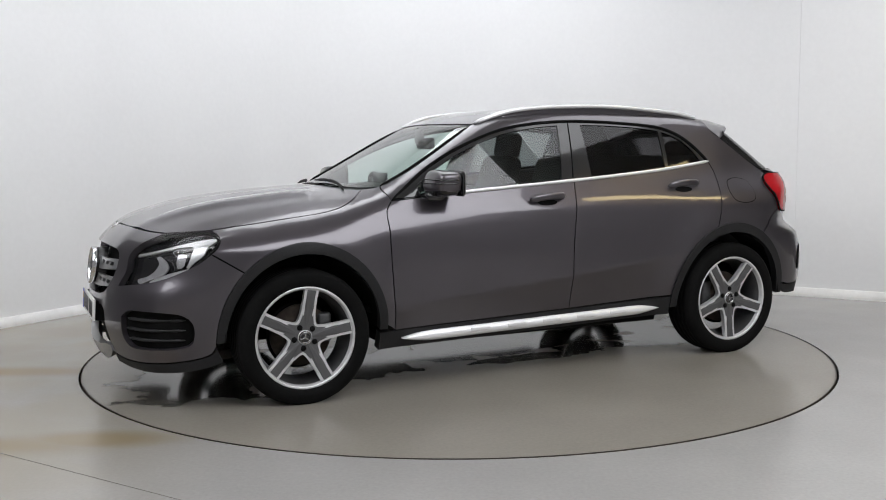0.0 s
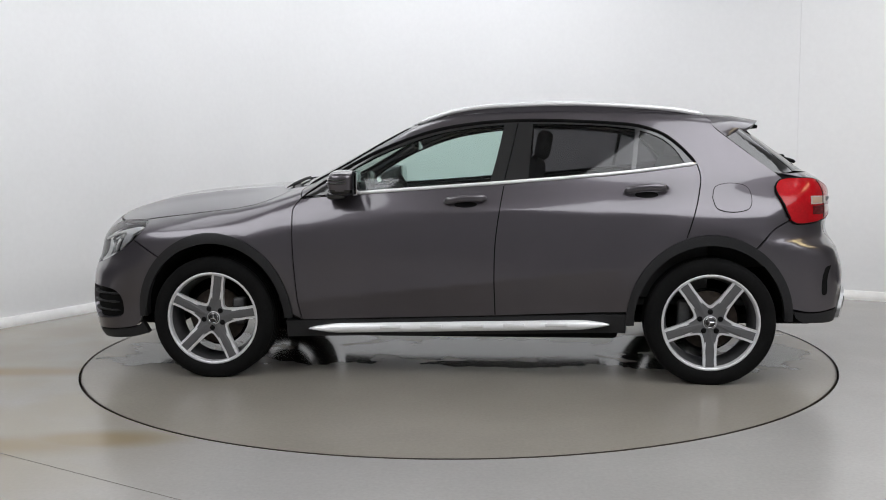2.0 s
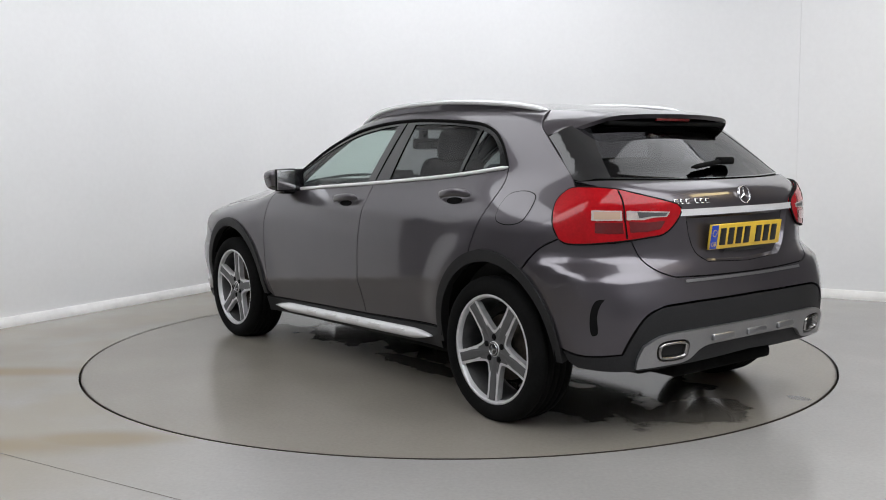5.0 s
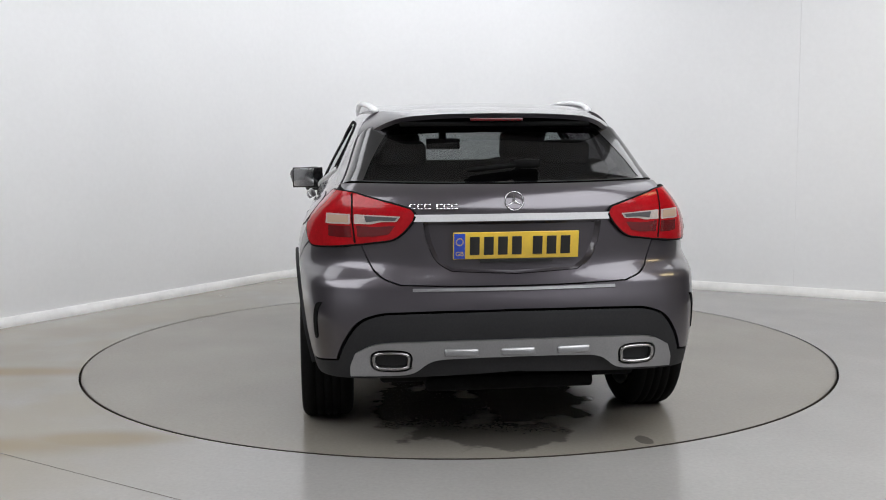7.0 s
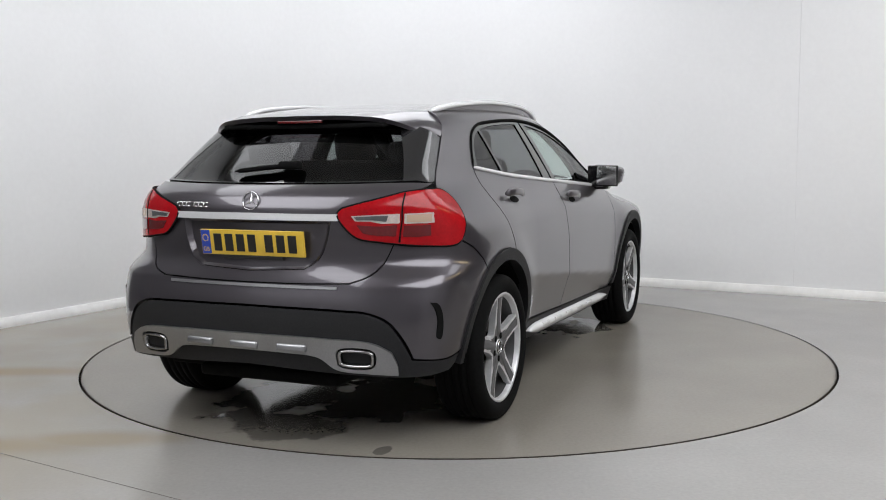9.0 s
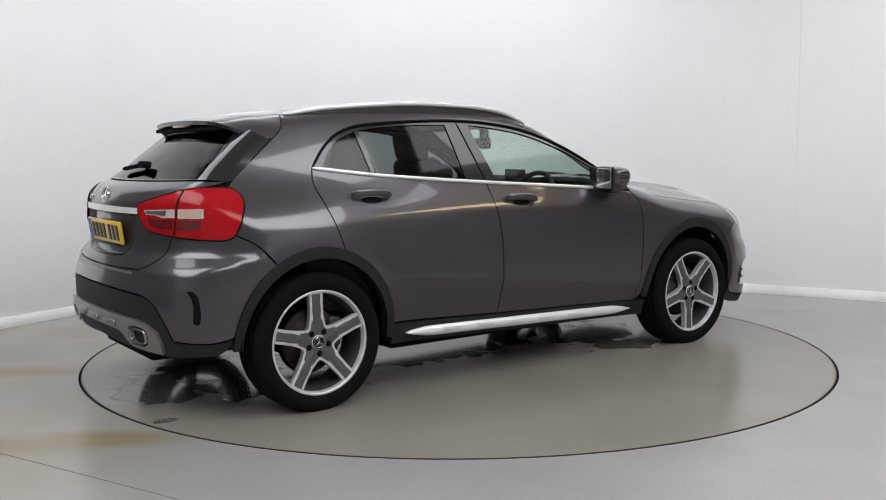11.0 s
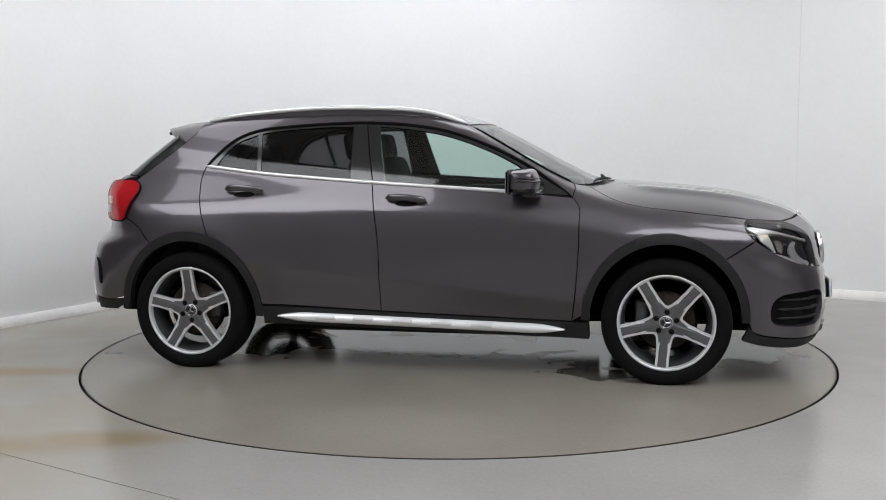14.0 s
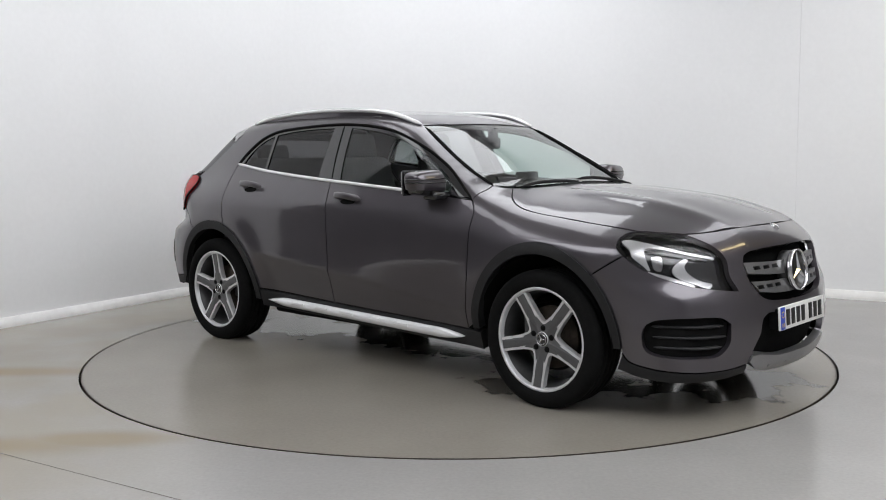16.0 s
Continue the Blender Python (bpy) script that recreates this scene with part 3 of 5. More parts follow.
SCREEN_BASE = on_top((1.005, 0.0), (0.985, 0.25), (0.93, 0.45), (0.845, 0.610))
SCREEN_TOP = on_top((0.238, 0.505), (0.295, 0.28), (0.32, 0.0))
BONNET_REAR = on_top((1.065, 0.0), (1.04, 0.25), (0.985, 0.44), (0.925, 0.545))
BONNET_SIDE = on_top((0.925, 0.545), (1.02, 0.665), (1.13, 0.730), (1.4, 0.738), (1.62, 0.724), (1.775, 0.700))
BONNET_LAMP = on_top((1.775, 0.700), (1.87, 0.645), (1.955, 0.585))
BONNET_FRONT = on_top((1.955, 0.585), (2.02, 0.47), (2.072, 0.32), (2.102, 0.10), (2.108, 0.0))
LAMP_REAR = on_side((1.775, 0.868), (1.753, 0.862), (1.746, 0.831), (1.760, 0.805), (1.795, 0.770))
LAMP_REAR[0] = BONNET_SIDE[-1]
LAMP_REAR[1] = on_top((1.748, 0.755))[0]
LAMP_LOW = [LAMP_REAR[-1]] + on_side((1.850, 0.730), (1.945, 0.680), (2.035, 0.642)) + on_front((0.480, 0.604))
LAMP_INNER = [LAMP_LOW[-1]] + on_front((0.505, 0.675), (0.505, 0.745), (0.530, 0.800)) + [BONNET_LAMP[-1]]
WING_GAP = [LAMP_REAR[-1], on_side((1.72, 0.722))[0], FRONT_ARCH_BACK[0]]
PILLAR_FOOT = [SCREEN_SIDE[-1], on_top((0.88, 0.59))[0], BONNET_SIDE[0]]
PILLAR_LOW = [BELT[0], on_top((0.862, 0.70))[0], SCREEN_SIDE[-1]]
TAIL_FRONT = on_side((-1.750, 0.872), (-1.722, 0.930), (-1.685, 1.020), (-1.703, 1.063), (-1.735, 1.085))
QUARTER_GAP = [REAR_ARCH_BACK[-1], on_side((-1.66, 0.822))[0], TAIL_FRONT[0]]
TAIL_UP = [TAIL_FRONT[-1]] + on_side((-1.700, 1.118), (-1.560, 1.228), (-1.455, 1.312))
SPOILER_SIDE = [TAIL_UP[-1], on_side((-1.395, 1.365))[0], ROOF_EDGE[-1]]


def back(line):
    return list(line)[::-1]


# painted panels
door_f = panel("front_door", "side", [BELT_F, DOOR_MID, [DOOR_MID[-1], DOOR_FRONT[-1]], back(DOOR_FRONT)], paint, car, seal=True, label="grey metallic front door")
door_r = panel("rear_door", "side", [BELT_R, DOOR_REAR, REAR_ARCH_FRONT, [REAR_ARCH_FRONT[-1], DOOR_MID[-1]], back(DOOR_MID)], paint, car, seal=True, label="grey metallic rear door")
wing = panel("front_wing", "round", [BONNET_SIDE, LAMP_REAR, WING_GAP, FRONT_ARCH_BACK, [FRONT_ARCH_BACK[-1], DOOR_FRONT[-1]], back(DOOR_FRONT), PILLAR_LOW, PILLAR_FOOT],
             paint, car, seal=True, label="grey metallic front wing")
quarter = panel("body_side", "round", [GLASS_TOP, DOOR_REAR, REAR_ARCH_BACK, QUARTER_GAP, TAIL_FRONT, TAIL_UP, SPOILER_SIDE, back(ROOF_EDGE), SCREEN_SIDE, back(PILLAR_LOW)],
                paint, car, seal=True, cell=0.03, label="grey metallic roof pillar and rear quarter")
bonnet = panel("bonnet", "top", [back(BONNET_FRONT), back(BONNET_LAMP), back(BONNET_SIDE), back(BONNET_REAR)], paint, car, whole=True, seal=True, label="grey metallic bonnet with two raised ridges")
roof_back = on_top((-1.36, 0.0), (-1.36, 0.25), (-1.36, 0.505))
panel("roof", "top", [roof_back, back(ROOF_EDGE), SCREEN_TOP], paint, car, whole=True, seal=True, label="grey metallic roof")
GRILLE = [on_front((0.0, 0.785), (0.20, 0.782), (0.35, 0.772)), on_front((0.35, 0.772), (0.398, 0.755), (0.408, 0.715), (0.385, 0.625), (0.325, 0.562), (0.15, 0.538), (0.0, 0.535))]
INTAKE = [on_front((0.0, 0.485), (0.30, 0.485)), on_front((0.30, 0.485), (0.34, 0.465), (0.36, 0.40)), on_front((0.36, 0.40), (0.40, 0.32), (0.39, 0.300)), on_front((0.39, 0.300), (0.2, 0.272), (0.0, 0.268))]
FOG = [on_front((0.552, 0.462), (0.595, 0.488), (0.68, 0.496)) + on_side((1.935, 0.480), (1.895, 0.445), (1.885, 0.385), (1.905, 0.335)) + on_front((0.68, 0.315), (0.60, 0.322), (0.558, 0.370), (0.552, 0.462))]


def doubled(kind, edges):
    """A closed outline that spans the middle line, as one ring of map points."""
    return outline(kind, edges, 0.016, True)


FRONT_LOW = on_side((1.777, 0.322)) + [p for p in on_side((1.80, 0.285), (1.88, 0.262))] + on_front((0.56, 0.245), (0.42, 0.262))
FRONT_LOW2 = [FRONT_LOW[-1]] + on_front((0.36, 0.275), (0.2, 0.255), (0.0, 0.250))


def front_bumper():
    edges = [back(BONNET_FRONT), back(LAMP_INNER), back(LAMP_LOW), WING_GAP, FRONT_ARCH_LOW, FRONT_LOW, FRONT_LOW2]
    loop = outline("front", edges, 0.016, True)
    fog = outline("front", FOG)
    holes = [doubled("front", GRILLE), doubled("front", INTAKE), fog, fog * [-1, 1]]
    data = skin("front", loop, holes, flange=0.03)
    bumper = part("front_bumper", skin_mesh("front_bumper", *data), paint, car, "grey metallic front bumper with side air vents")
    # dark pockets behind the openings
    for name, ring, depth in (("grille_backing", holes[0], 0.07), ("intake_backing", holes[1], 0.06), ("vent_backing", fog, 0.028), ("vent_backing", fog * [-1, 1], 0.028)):
        part(name, skin_mesh(name, *skin("front", shrink(ring, -0.045 if name == "intake_backing" else -0.02), (), lift=-depth, flange=0, gap=0)), liner, bumper)
    for s in (1, -1):
        for z, y0, y1 in ((0.455, 0.575, 0.80), (0.405, 0.562, 0.815), (0.355, 0.58, 0.80)):
            line = [on_front((y0, z))[0]] + on_front((0.63, z), (0.70, z)) + on_side((1.925, z))
            line = np.array(smooth_line(line, 0.03) + [line[-1]])
            line = (line - body_normal(line) * 0.022) * [1, s, 1]
            part("vent_slat", tube(line, 0.014, 0.007), plastic, bumper)
    # black foot of the bumper
    edge = [on_side((1.777, 0.318))[0], *on_side((1.80, 0.283), (1.88, 0.260)), *on_front((0.56, 0.243), (0.42, 0.258))]
    bot = on_front((0.42, 0.215), (0.56, 0.195)) + on_side((1.86, 0.205), (1.74, 0.235))
    panel("bumper_foot", "front", [edge, [edge[-1], bot[0]], bot, [bot[-1], edge[0]]], plastic, car, label="black plastic lower bumper edge")
    # silver guard under the intake
    t1 = on_front((0.0, 0.276), (0.2, 0.280), (0.37, 0.305), (0.412, 0.300))
    b1 = on_front((0.420, 0.270), (0.36, 0.228), (0.15, 0.205), (0.0, 0.202))
    guard = part("front_guard", skin_mesh("front_guard", *skin("front", outline("front", [t1, [t1[-1], b1[0]], b1], 0.016, True), (), lift=0.010, flange=0.04)), satin, car, "satin silver lower guard")
    for y in (-0.24, -0.08, 0.08, 0.24):
        p = on_front((y, 0.238))[0]
        part("guard_tab", rounded((0.012, 0.075, 0.018), (p[0] + 0.002, y, 0.236), 0.005), satin, guard)
    return bumper


bumper = front_bumper()


def star(size, depth, ring=True, thick=0.09):
    """A plain round badge: a ring with three tapering arms, facing +y."""
    bm = bmesh.new()
    if ring:
        v, f = lathe([(size * (1 - thick), -depth), (size * (1 - thick), depth * 0.7), (size * (1 - thick / 2), depth), (size, depth * 0.7), (size, -depth)], 40)
        tmp = mesh_of("tmp", v, f)
        bm.from_mesh(tmp)
        bpy.data.meshes.remove(tmp)
    for k in range(3):
        a = radians(90 + 120 * k)
        tip = Vector((math.cos(a), 0, math.sin(a))) * size * 0.95
        side = Vector((-math.sin(a), 0, math.cos(a))) * size * 0.13
        foot = Vector((math.cos(a), 0, math.sin(a))) * size * 0.08
        mid = Vector((0, depth, 0))
        c = bm.verts.new(mid)
        t, l, q = bm.verts.new(tip), bm.verts.new(side + foot), bm.verts.new(foot - side)
        bm.faces.new((c, l, t)), bm.faces.new((c, t, q))
    return bm


def grille():
    for z0, z1 in ((0.690, 0.645), (0.602, 0.558)):
        w0, w1 = (0.398, 0.383) if z0 > 0.65 else (0.372, 0.33)
        top = on_front((0.0, z0 + 0.030), (0.15, z0 + 0.028), (w0, z0 + 0.036))
        bot = on_front((w1, z1 + 0.030), (0.15, z1 + 0.012), (0.0, z1 + 0.010))
        slots = []
        for s in (1, -1):
            for y in (0.175, 0.245, 0.315):
                zc = (z0 + z1) / 2 + 0.027
                q = [flat("front", p) for p in on_front((y - 0.027, zc - 0.006), (y + 0.020, zc - 0.008), (y + 0.027, zc + 0.010), (y - 0.020, zc + 0.012))]
                slots.append(np.array(q) * [s, 1])
        ring = outline("front", [top, [top[-1], bot[0]], bot], 0.016, True)
        part("grille_bar", skin_mesh("grille_bar", *skin("front", ring, slots, lift=-0.012, flange=0.03, gap=0, cell=0.02)), satin, car, "satin silver slotted grille bar")
    b = part("front_badge", star(0.100, 0.012), chrome, car, "round chrome badge")
    b.matrix_basis = pose(2.250, 0, 0.662, 8, 0, -90)
    d = part("badge_backing", mesh_of("badge_backing", *lathe([(0.0, 0.0), (0.093, 0.0), (0.098, -0.06)], 40)), plate_black, car)
    d.matrix_basis = pose(2.243, 0, 0.662, 8, 0, -90)
    e = part("bonnet_badge", star(0.024, 0.003), chrome, car, "small round chrome badge")
    p = on_top((2.125, 0.0))[0]
    e.matrix_basis = Matrix.Translation(p + body_normal(p) * 0.002) @ Vector(body_normal(p)).to_track_quat("Y", "Z").to_matrix().to_4x4()


grille()

# black lower sides and arch trims
for hub, name in ((1.342, "front_arch_trim"), (-1.345, "rear_arch_trim")):
    o = arc(hub, 0.432, 0.458, -4, 180, 24)
    i = arc(hub, 0.390, 0.405, 180, -4, 24)
    if hub > 0:
        o, i = arc(hub, 0.437, 0.467, 0, 180, 24), arc(hub, 0.394, 0.414, 180, 0, 24)
    panel(name, "side", [o, [o[-1], i[0]], i, [i[-1], o[0]]], plastic, car, lift=0.012, flange=0.05, gap=0, cell=0.03, label="dark grey plastic wheel arch trim")
s_top = on_side((0.945, 0.318), (-0.213, 0.350), (-0.915, 0.372))
s_low = on_side((-0.915, 0.262), (0.0, 0.240), (0.945, 0.222))
panel("sill", "side", [s_top, [s_top[-1], s_low[0]], s_low, [s_low[-1], s_top[0]]], plastic, car, lift=0.004, flange=0.05, label="dark grey plastic sill")


def running_board(s):
    """A silver strip along the sill with raised pads."""
    pts, n = [], 40
    for i in range(n + 1):
        t = i / n
        x = 0.815 - 1.64 * t
        mid = 0.276 + 0.036 * t
        half = 0.026 * min(1, (min(t, 1 - t) / 0.09 + 0.03)) ** 0.7
        y0 = float(side_y(np.array(x), np.array(mid)))
        pts.append([(x, y0 - 0.01, mid + half), (x, y0 + 0.022, mid + half * 0.9), (x, y0 + 0.034, mid), (x, y0 + 0.028, mid - half), (x, y0 - 0.01, mid - half)])
    verts = [p for row in pts for p in row]
    faces = [(i * 5 + k, i * 5 + k + 1, i * 5 + 6 + k, i * 5 + 5 + k) for i in range(n) for k in range(4)]
    faces += [(0, 1, 2, 3, 4), tuple(n * 5 + k for k in range(4, -1, -1))]
    bm = bmesh.new()
    me = mesh_of("tmp", [(x, y * s, z) for x, y, z in verts], faces)
    bm.from_mesh(me)
    ob = part("running_board", bm, rail_silver, car, "satin silver strip along the sill with raised pads")
    for k in range(5):
        x = 0.36 - 0.225 * k
        mid = 0.276 + 0.036 * (0.815 - x) / 1.64
        y = float(side_y(np.array(x), np.array(mid))) + 0.033
        part("pad", rounded((0.115, 0.010, 0.020), (x, y * s, mid + 0.004), 0.004, pose(0, 0, 0, 0, 1.3, 0)), rail_silver, ob)


running_board(1), running_board(-1)

# side windows
FG = [on_side((0.690, 1.030), (0.136, 1.060), (-0.185, 1.083)), on_side((-0.185, 1.083), (-0.222, 1.23), (-0.255, 1.385)),
      on_side((-0.255, 1.385), (-0.098, 1.370), (0.124, 1.332), (0.377, 1.246), (0.503, 1.187), (0.627, 1.115), (0.690, 1.065)), on_side((0.690, 1.065), (0.690, 1.030))]
RG = [on_side((-0.395, 1.095), (-0.637, 1.112), (-0.938, 1.139)), on_side((-0.938, 1.139), (-0.968, 1.353)), on_side((-0.968, 1.353), (-0.829, 1.370), (-0.60, 1.384), (-0.418, 1.387)), on_side((-0.418, 1.387), (-0.395, 1.095))]
QG = [on_side((-0.968, 1.143), (-1.100, 1.156), (-1.225, 1.170)), on_side((-1.225, 1.170), (-1.172, 1.248), (-1.098, 1.307), (-0.998, 1.346)), on_side((-0.998, 1.346), (-0.968, 1.143))]
panel("window_surround", "side", [BELT, back(GLASS_TOP)], gloss_black, car, holes=[FG, RG, QG], lift=-0.003, flange=0.012, cell=0.03, label="black window surround")
panel("door_window", "side", FG, clear_glass, door_f, lift=-0.008, flange=0, gap=-0.004, label="lightly tinted front window")
panel("door_window", "side", RG, dark_glass, door_r, lift=-0.008, flange=0, gap=-0.004, label="dark tinted rear window")
panel("quarter_window", "side", QG, dark_glass, quarter, lift=-0.008, flange=0, gap=-0.004, label="dark tinted quarter window")
m0 = on_side((-0.262, 1.08), (-0.30, 1.24), (-0.335, 1.405))
for s in (1, -1):
    line = np.array(smooth_line(BELT, 0.03) + [BELT[-1]])
    line = (line + body_normal(line) * 0.004) * [1, s, 1]
    part("belt_strip", tube(line[6:], 0.009, 0.010), rail_silver, car, "bright chrome strip under the side windows")
    line = np.array(smooth_line(GLASS_TOP, 0.03) + [GLASS_TOP[-1]])
    line = (line + body_normal(line) * 0.001) * [1, s, 1]
    part("window_seal", tube(line, 0.006, 0.008), rubber, car)
    seam = np.array(smooth_line(m0, 0.03) + [m0[-1]])
    part("pillar_gap", tube((seam + body_normal(seam) * -0.001) * [1, s, 1], 0.003, 0.003), liner, car)

# windscreen and scuttle
panel("windscreen", "top", [SCREEN_BASE, back(SCREEN_SIDE), SCREEN_TOP], screen_glass, car, whole=True, lift=-0.004, flange=0, gap=0.0, label="clear tinted windscreen")
sb = np.array(smooth_line(back(SCREEN_SIDE), 0.03))
for s in (1, -1):
    part("screen_seal", tube((sb - body_normal(sb) * 0.001) * [1, s, 1], 0.014, 0.009), rubber, car)
panel("scuttle", "top", [BONNET_REAR, back(PILLAR_FOOT), back(SCREEN_BASE)], plastic, car, whole=True, lift=-0.015, flange=0.02, gap=0.0, label="black plastic scuttle panel")
for y0, y1, x0, x1 in ((0.50, -0.06, 1.000, 0.985), (-0.10, -0.52, 1.03, 0.945)):
    pts = [Vector(on_top((x0 + (x1 - x0) * i / 6 - 0.03 * math.sin(math.pi * i / 6), y0 + (y1 - y0) * i / 6))[0]) + Vector((0.008, 0, 0.008)) for i in range(7)]
    part("wiper", tube(pts, 0.006, 0.009), plastic, car, "black windscreen wiper")

# headlights
HEAD = [LAMP_REAR, LAMP_LOW, LAMP_INNER, back(BONNET_LAMP)]


def lamp_piece(name, edges, mat, parents, lift, label="", kind="front", flange=0.01, cell=0.02):
    panel(name, kind, edges, mat, parents, lift=lift, flange=flange, gap=0, cell=cell, spacing=0.01, label=label)


heads = panel("headlight", "front", HEAD, gloss_black, car, lift=-0.045, flange=0, gap=-0.012, label="clear headlight with silver and black inside")
lamp_piece("lamp_cover", HEAD, lamp_glass, heads, 0.0, "clear lamp cover", flange=0)
sh = on_front((0.552, 0.761), (0.666, 0.794), (0.745, 0.833), (0.772, 0.846), (0.800, 0.838), (0.822, 0.803), (0.832, 0.770), (0.815, 0.727), (0.806, 0.704))
si = on_front((0.800, 0.708), (0.803, 0.752), (0.783, 0.806), (0.739, 0.806), (0.655, 0.776), (0.555, 0.749))
lamp_piece("light_strip", [sh, [sh[-1], si[0]], si, [si[-1], sh[0]]], lamp_silver, heads, -0.012, "silver light strip")
e = on_front((0.786, 0.769), (0.757, 0.774), (0.760, 0.736), (0.773, 0.703), (0.789, 0.712))
lamp_piece("reflector", [e + [e[0]]], chrome, heads, -0.018, "silver reflector")
e = on_front((0.678, 0.762), (0.665, 0.755), (0.688, 0.725), (0.676, 0.690), (0.640, 0.662), (0.588, 0.644), (0.608, 0.628), (0.669, 0.650), (0.722, 0.676), (0.735, 0.703), (0.716, 0.737))
lamp_piece("reflector", [e + [e[0]]], lamp_silver, heads, -0.016, "silver hooked light guide")
low = on_front((0.808, 0.694), (0.749, 0.664), (0.672, 0.634))
up = on_front((0.669, 0.645), (0.747, 0.679), (0.806, 0.702))
lamp_piece("lower_trim", [low, [low[-1], up[0]], up, [up[-1], low[0]]], lamp_silver, heads, -0.012, "thin silver lower trim")

# front plate
fp = part("front_number_plate", rounded((0.012, 0.52, 0.111), (0, 0, 0), 0.003), plate_white, car, "white number plate with black bars")
fp.matrix_basis = pose(2.274, 0.0, 0.455, 0, -4, 0)
part("blue_band", rounded((0.003, 0.045, 0.105), (0.007, -0.234, 0), 0.001), plate_blue, fp)
for k in range(7):
    y = -0.175 + 0.058 * k + (0.03 if k > 3 else 0)
    part("character_bar", rounded((0.003, 0.040, 0.076), (0.0072, y, 0), 0.001), plate_black, fp)
part("plate_holder", rounded((0.05, 0.50, 0.10), (-0.03, 0, -0.005), 0.004), liner, fp)

# tail end
TAIL = [TAIL_FRONT[:-1] + [on_side((-1.735, 1.078))[0]] + on_rear((0.655, 1.074), (0.60, 1.060), (0.48, 1.028), (0.420, 1.012)),
        on_rear((0.420, 1.012), (0.402, 0.995), (0.408, 0.968), (0.452, 0.915), (0.490, 0.890), (0.56, 0.878), (0.63, 0.868)) + on_side((-1.825, 0.852), (-1.775, 0.856), (-1.750, 0.872))]
GATE_SIDE = on_side((-1.706, 1.112)) + on_rear((0.668, 1.076), (0.652, 1.06), (0.635, 0.93), (0.622, 0.87), (0.585, 0.785), (0.545, 0.738), (0.47, 0.708))
GATE_LOW = on_rear((0.47, 0.708), (0.25, 0.702), (0.0, 0.700))
GATE_TOP = on_rear((0.0, 1.112), (0.35, 1.114), (0.64, 1.118)) + on_side((-1.706, 1.112))
RECESS = [on_rear((0.0, 0.965), (0.37, 0.965)), on_rear((0.37, 0.965), (0.352, 0.87), (0.318, 0.80), (0.26, 0.762)), on_rear((0.26, 0.762), (0.0, 0.750))]
gate_loop = outline("rear", [GATE_TOP, GATE_SIDE, GATE_LOW], 0.016, True)
recess_loop = outline("rear", RECESS, 0.016, True)
gate = part("tailgate", skin_mesh("tailgate", *skin("rear", gate_loop, [recess_loop], gap=0.003)), paint, car, "grey metallic tailgate")
part("plate_recess", skin_mesh("plate_recess", *skin("rear", shrink(recess_loop, 0.014), (), lift=-0.022, flange=0, gap=0)), paint, gate)
rim_a, rim_b = shrink(recess_loop, 0.0), shrink(recess_loop, 0.014)
pa, pb = unflat("rear", rim_a), unflat("rear", rim_b)
pb = pb - body_normal(pb) * 0.022
nr = len(pa)
part("recess_edge", mesh_of("recess_edge", np.vstack([pa, pb]), [(i, (i + 1) % nr, nr + (i + 1) % nr, nr + i) for i in range(nr)]), paint, gate)
seal_a, seal_b = unflat("rear", shrink(gate_loop, 0.012)), unflat("rear", shrink(gate_loop, -0.014))
seal_p = np.vstack([seal_a, seal_b])
seal_p = seal_p - body_normal(seal_p) * 0.014
ns = len(seal_a)
part("seal", mesh_of("seal", seal_p, [(i, (i + 1) % ns, ns + (i + 1) % ns, ns + i) for i in range(ns)]), liner, car)
BAR = [on_rear((0.0, 0.993), (0.41, 0.990)), on_rear((0.41, 0.990), (0.41, 0.962)), on_rear((0.41, 0.962), (0.0, 0.964))]
part("grip_strip", skin_mesh("grip_strip", *skin("rear", outline("rear", BAR, 0.016, True), (), lift=0.012, flange=0.02, gap=0)), rail_silver, gate, "satin silver strip above the plate")
b = part("rear_badge", star(0.040, 0.006), chrome, gate, "round chrome badge")
p = on_rear((0.0, 1.040))[0]
b.matrix_basis = Matrix.Translation(p + body_normal(p) * 0.005) @ pose(0, 0, 0, 14, 0, 90)
for k, w in enumerate((0.026, 0.022, 0.028, 0.0, 0.026, 0.028, 0.028)):
    if w:
        p = on_rear((0.412 - 0.030 * k + (0.012 if k > 3 else 0), 1.022))[0]
        bm = bmesh.new()
        for z in (-0.009, 0.009):
            rounded((0.004, w, 0.005), (0, 0, z), 0.001, None, bm, 1)
        rounded((0.004, 0.006, 0.022), (0, w / 2 - 0.003, 0), 0.001, None, bm, 1)
        lt = part("badge_bar", bm, chrome, gate)
        lt.matrix_basis = Matrix.Translation(p + body_normal(p) * 0.003) @ Vector(-body_normal(p)).to_track_quat("X", "Z").to_matrix().to_4x4()
tails = panel("tail_light", "rear", TAIL, red_lens, car, lift=0.014, flange=0.04, gap=0.002, label="glossy red tail light with a clear band")
ring = unflat("rear", outline("rear", TAIL, 0.016))
ring = np.vstack([ring, ring[:1]])
ring = ring + body_normal(ring) * 0.009
for lamp, s in zip(tails, (1, -1)):
    part("lamp_seal", tube(ring * [1, s, 1], 0.006, 0.006, 8), rubber, lamp)


def lens(name, ring, mat, lift, label=""):
    lamp_piece(name, [ring + [ring[0]]], mat, tails, lift, label, "rear", 0.004, 0.03)


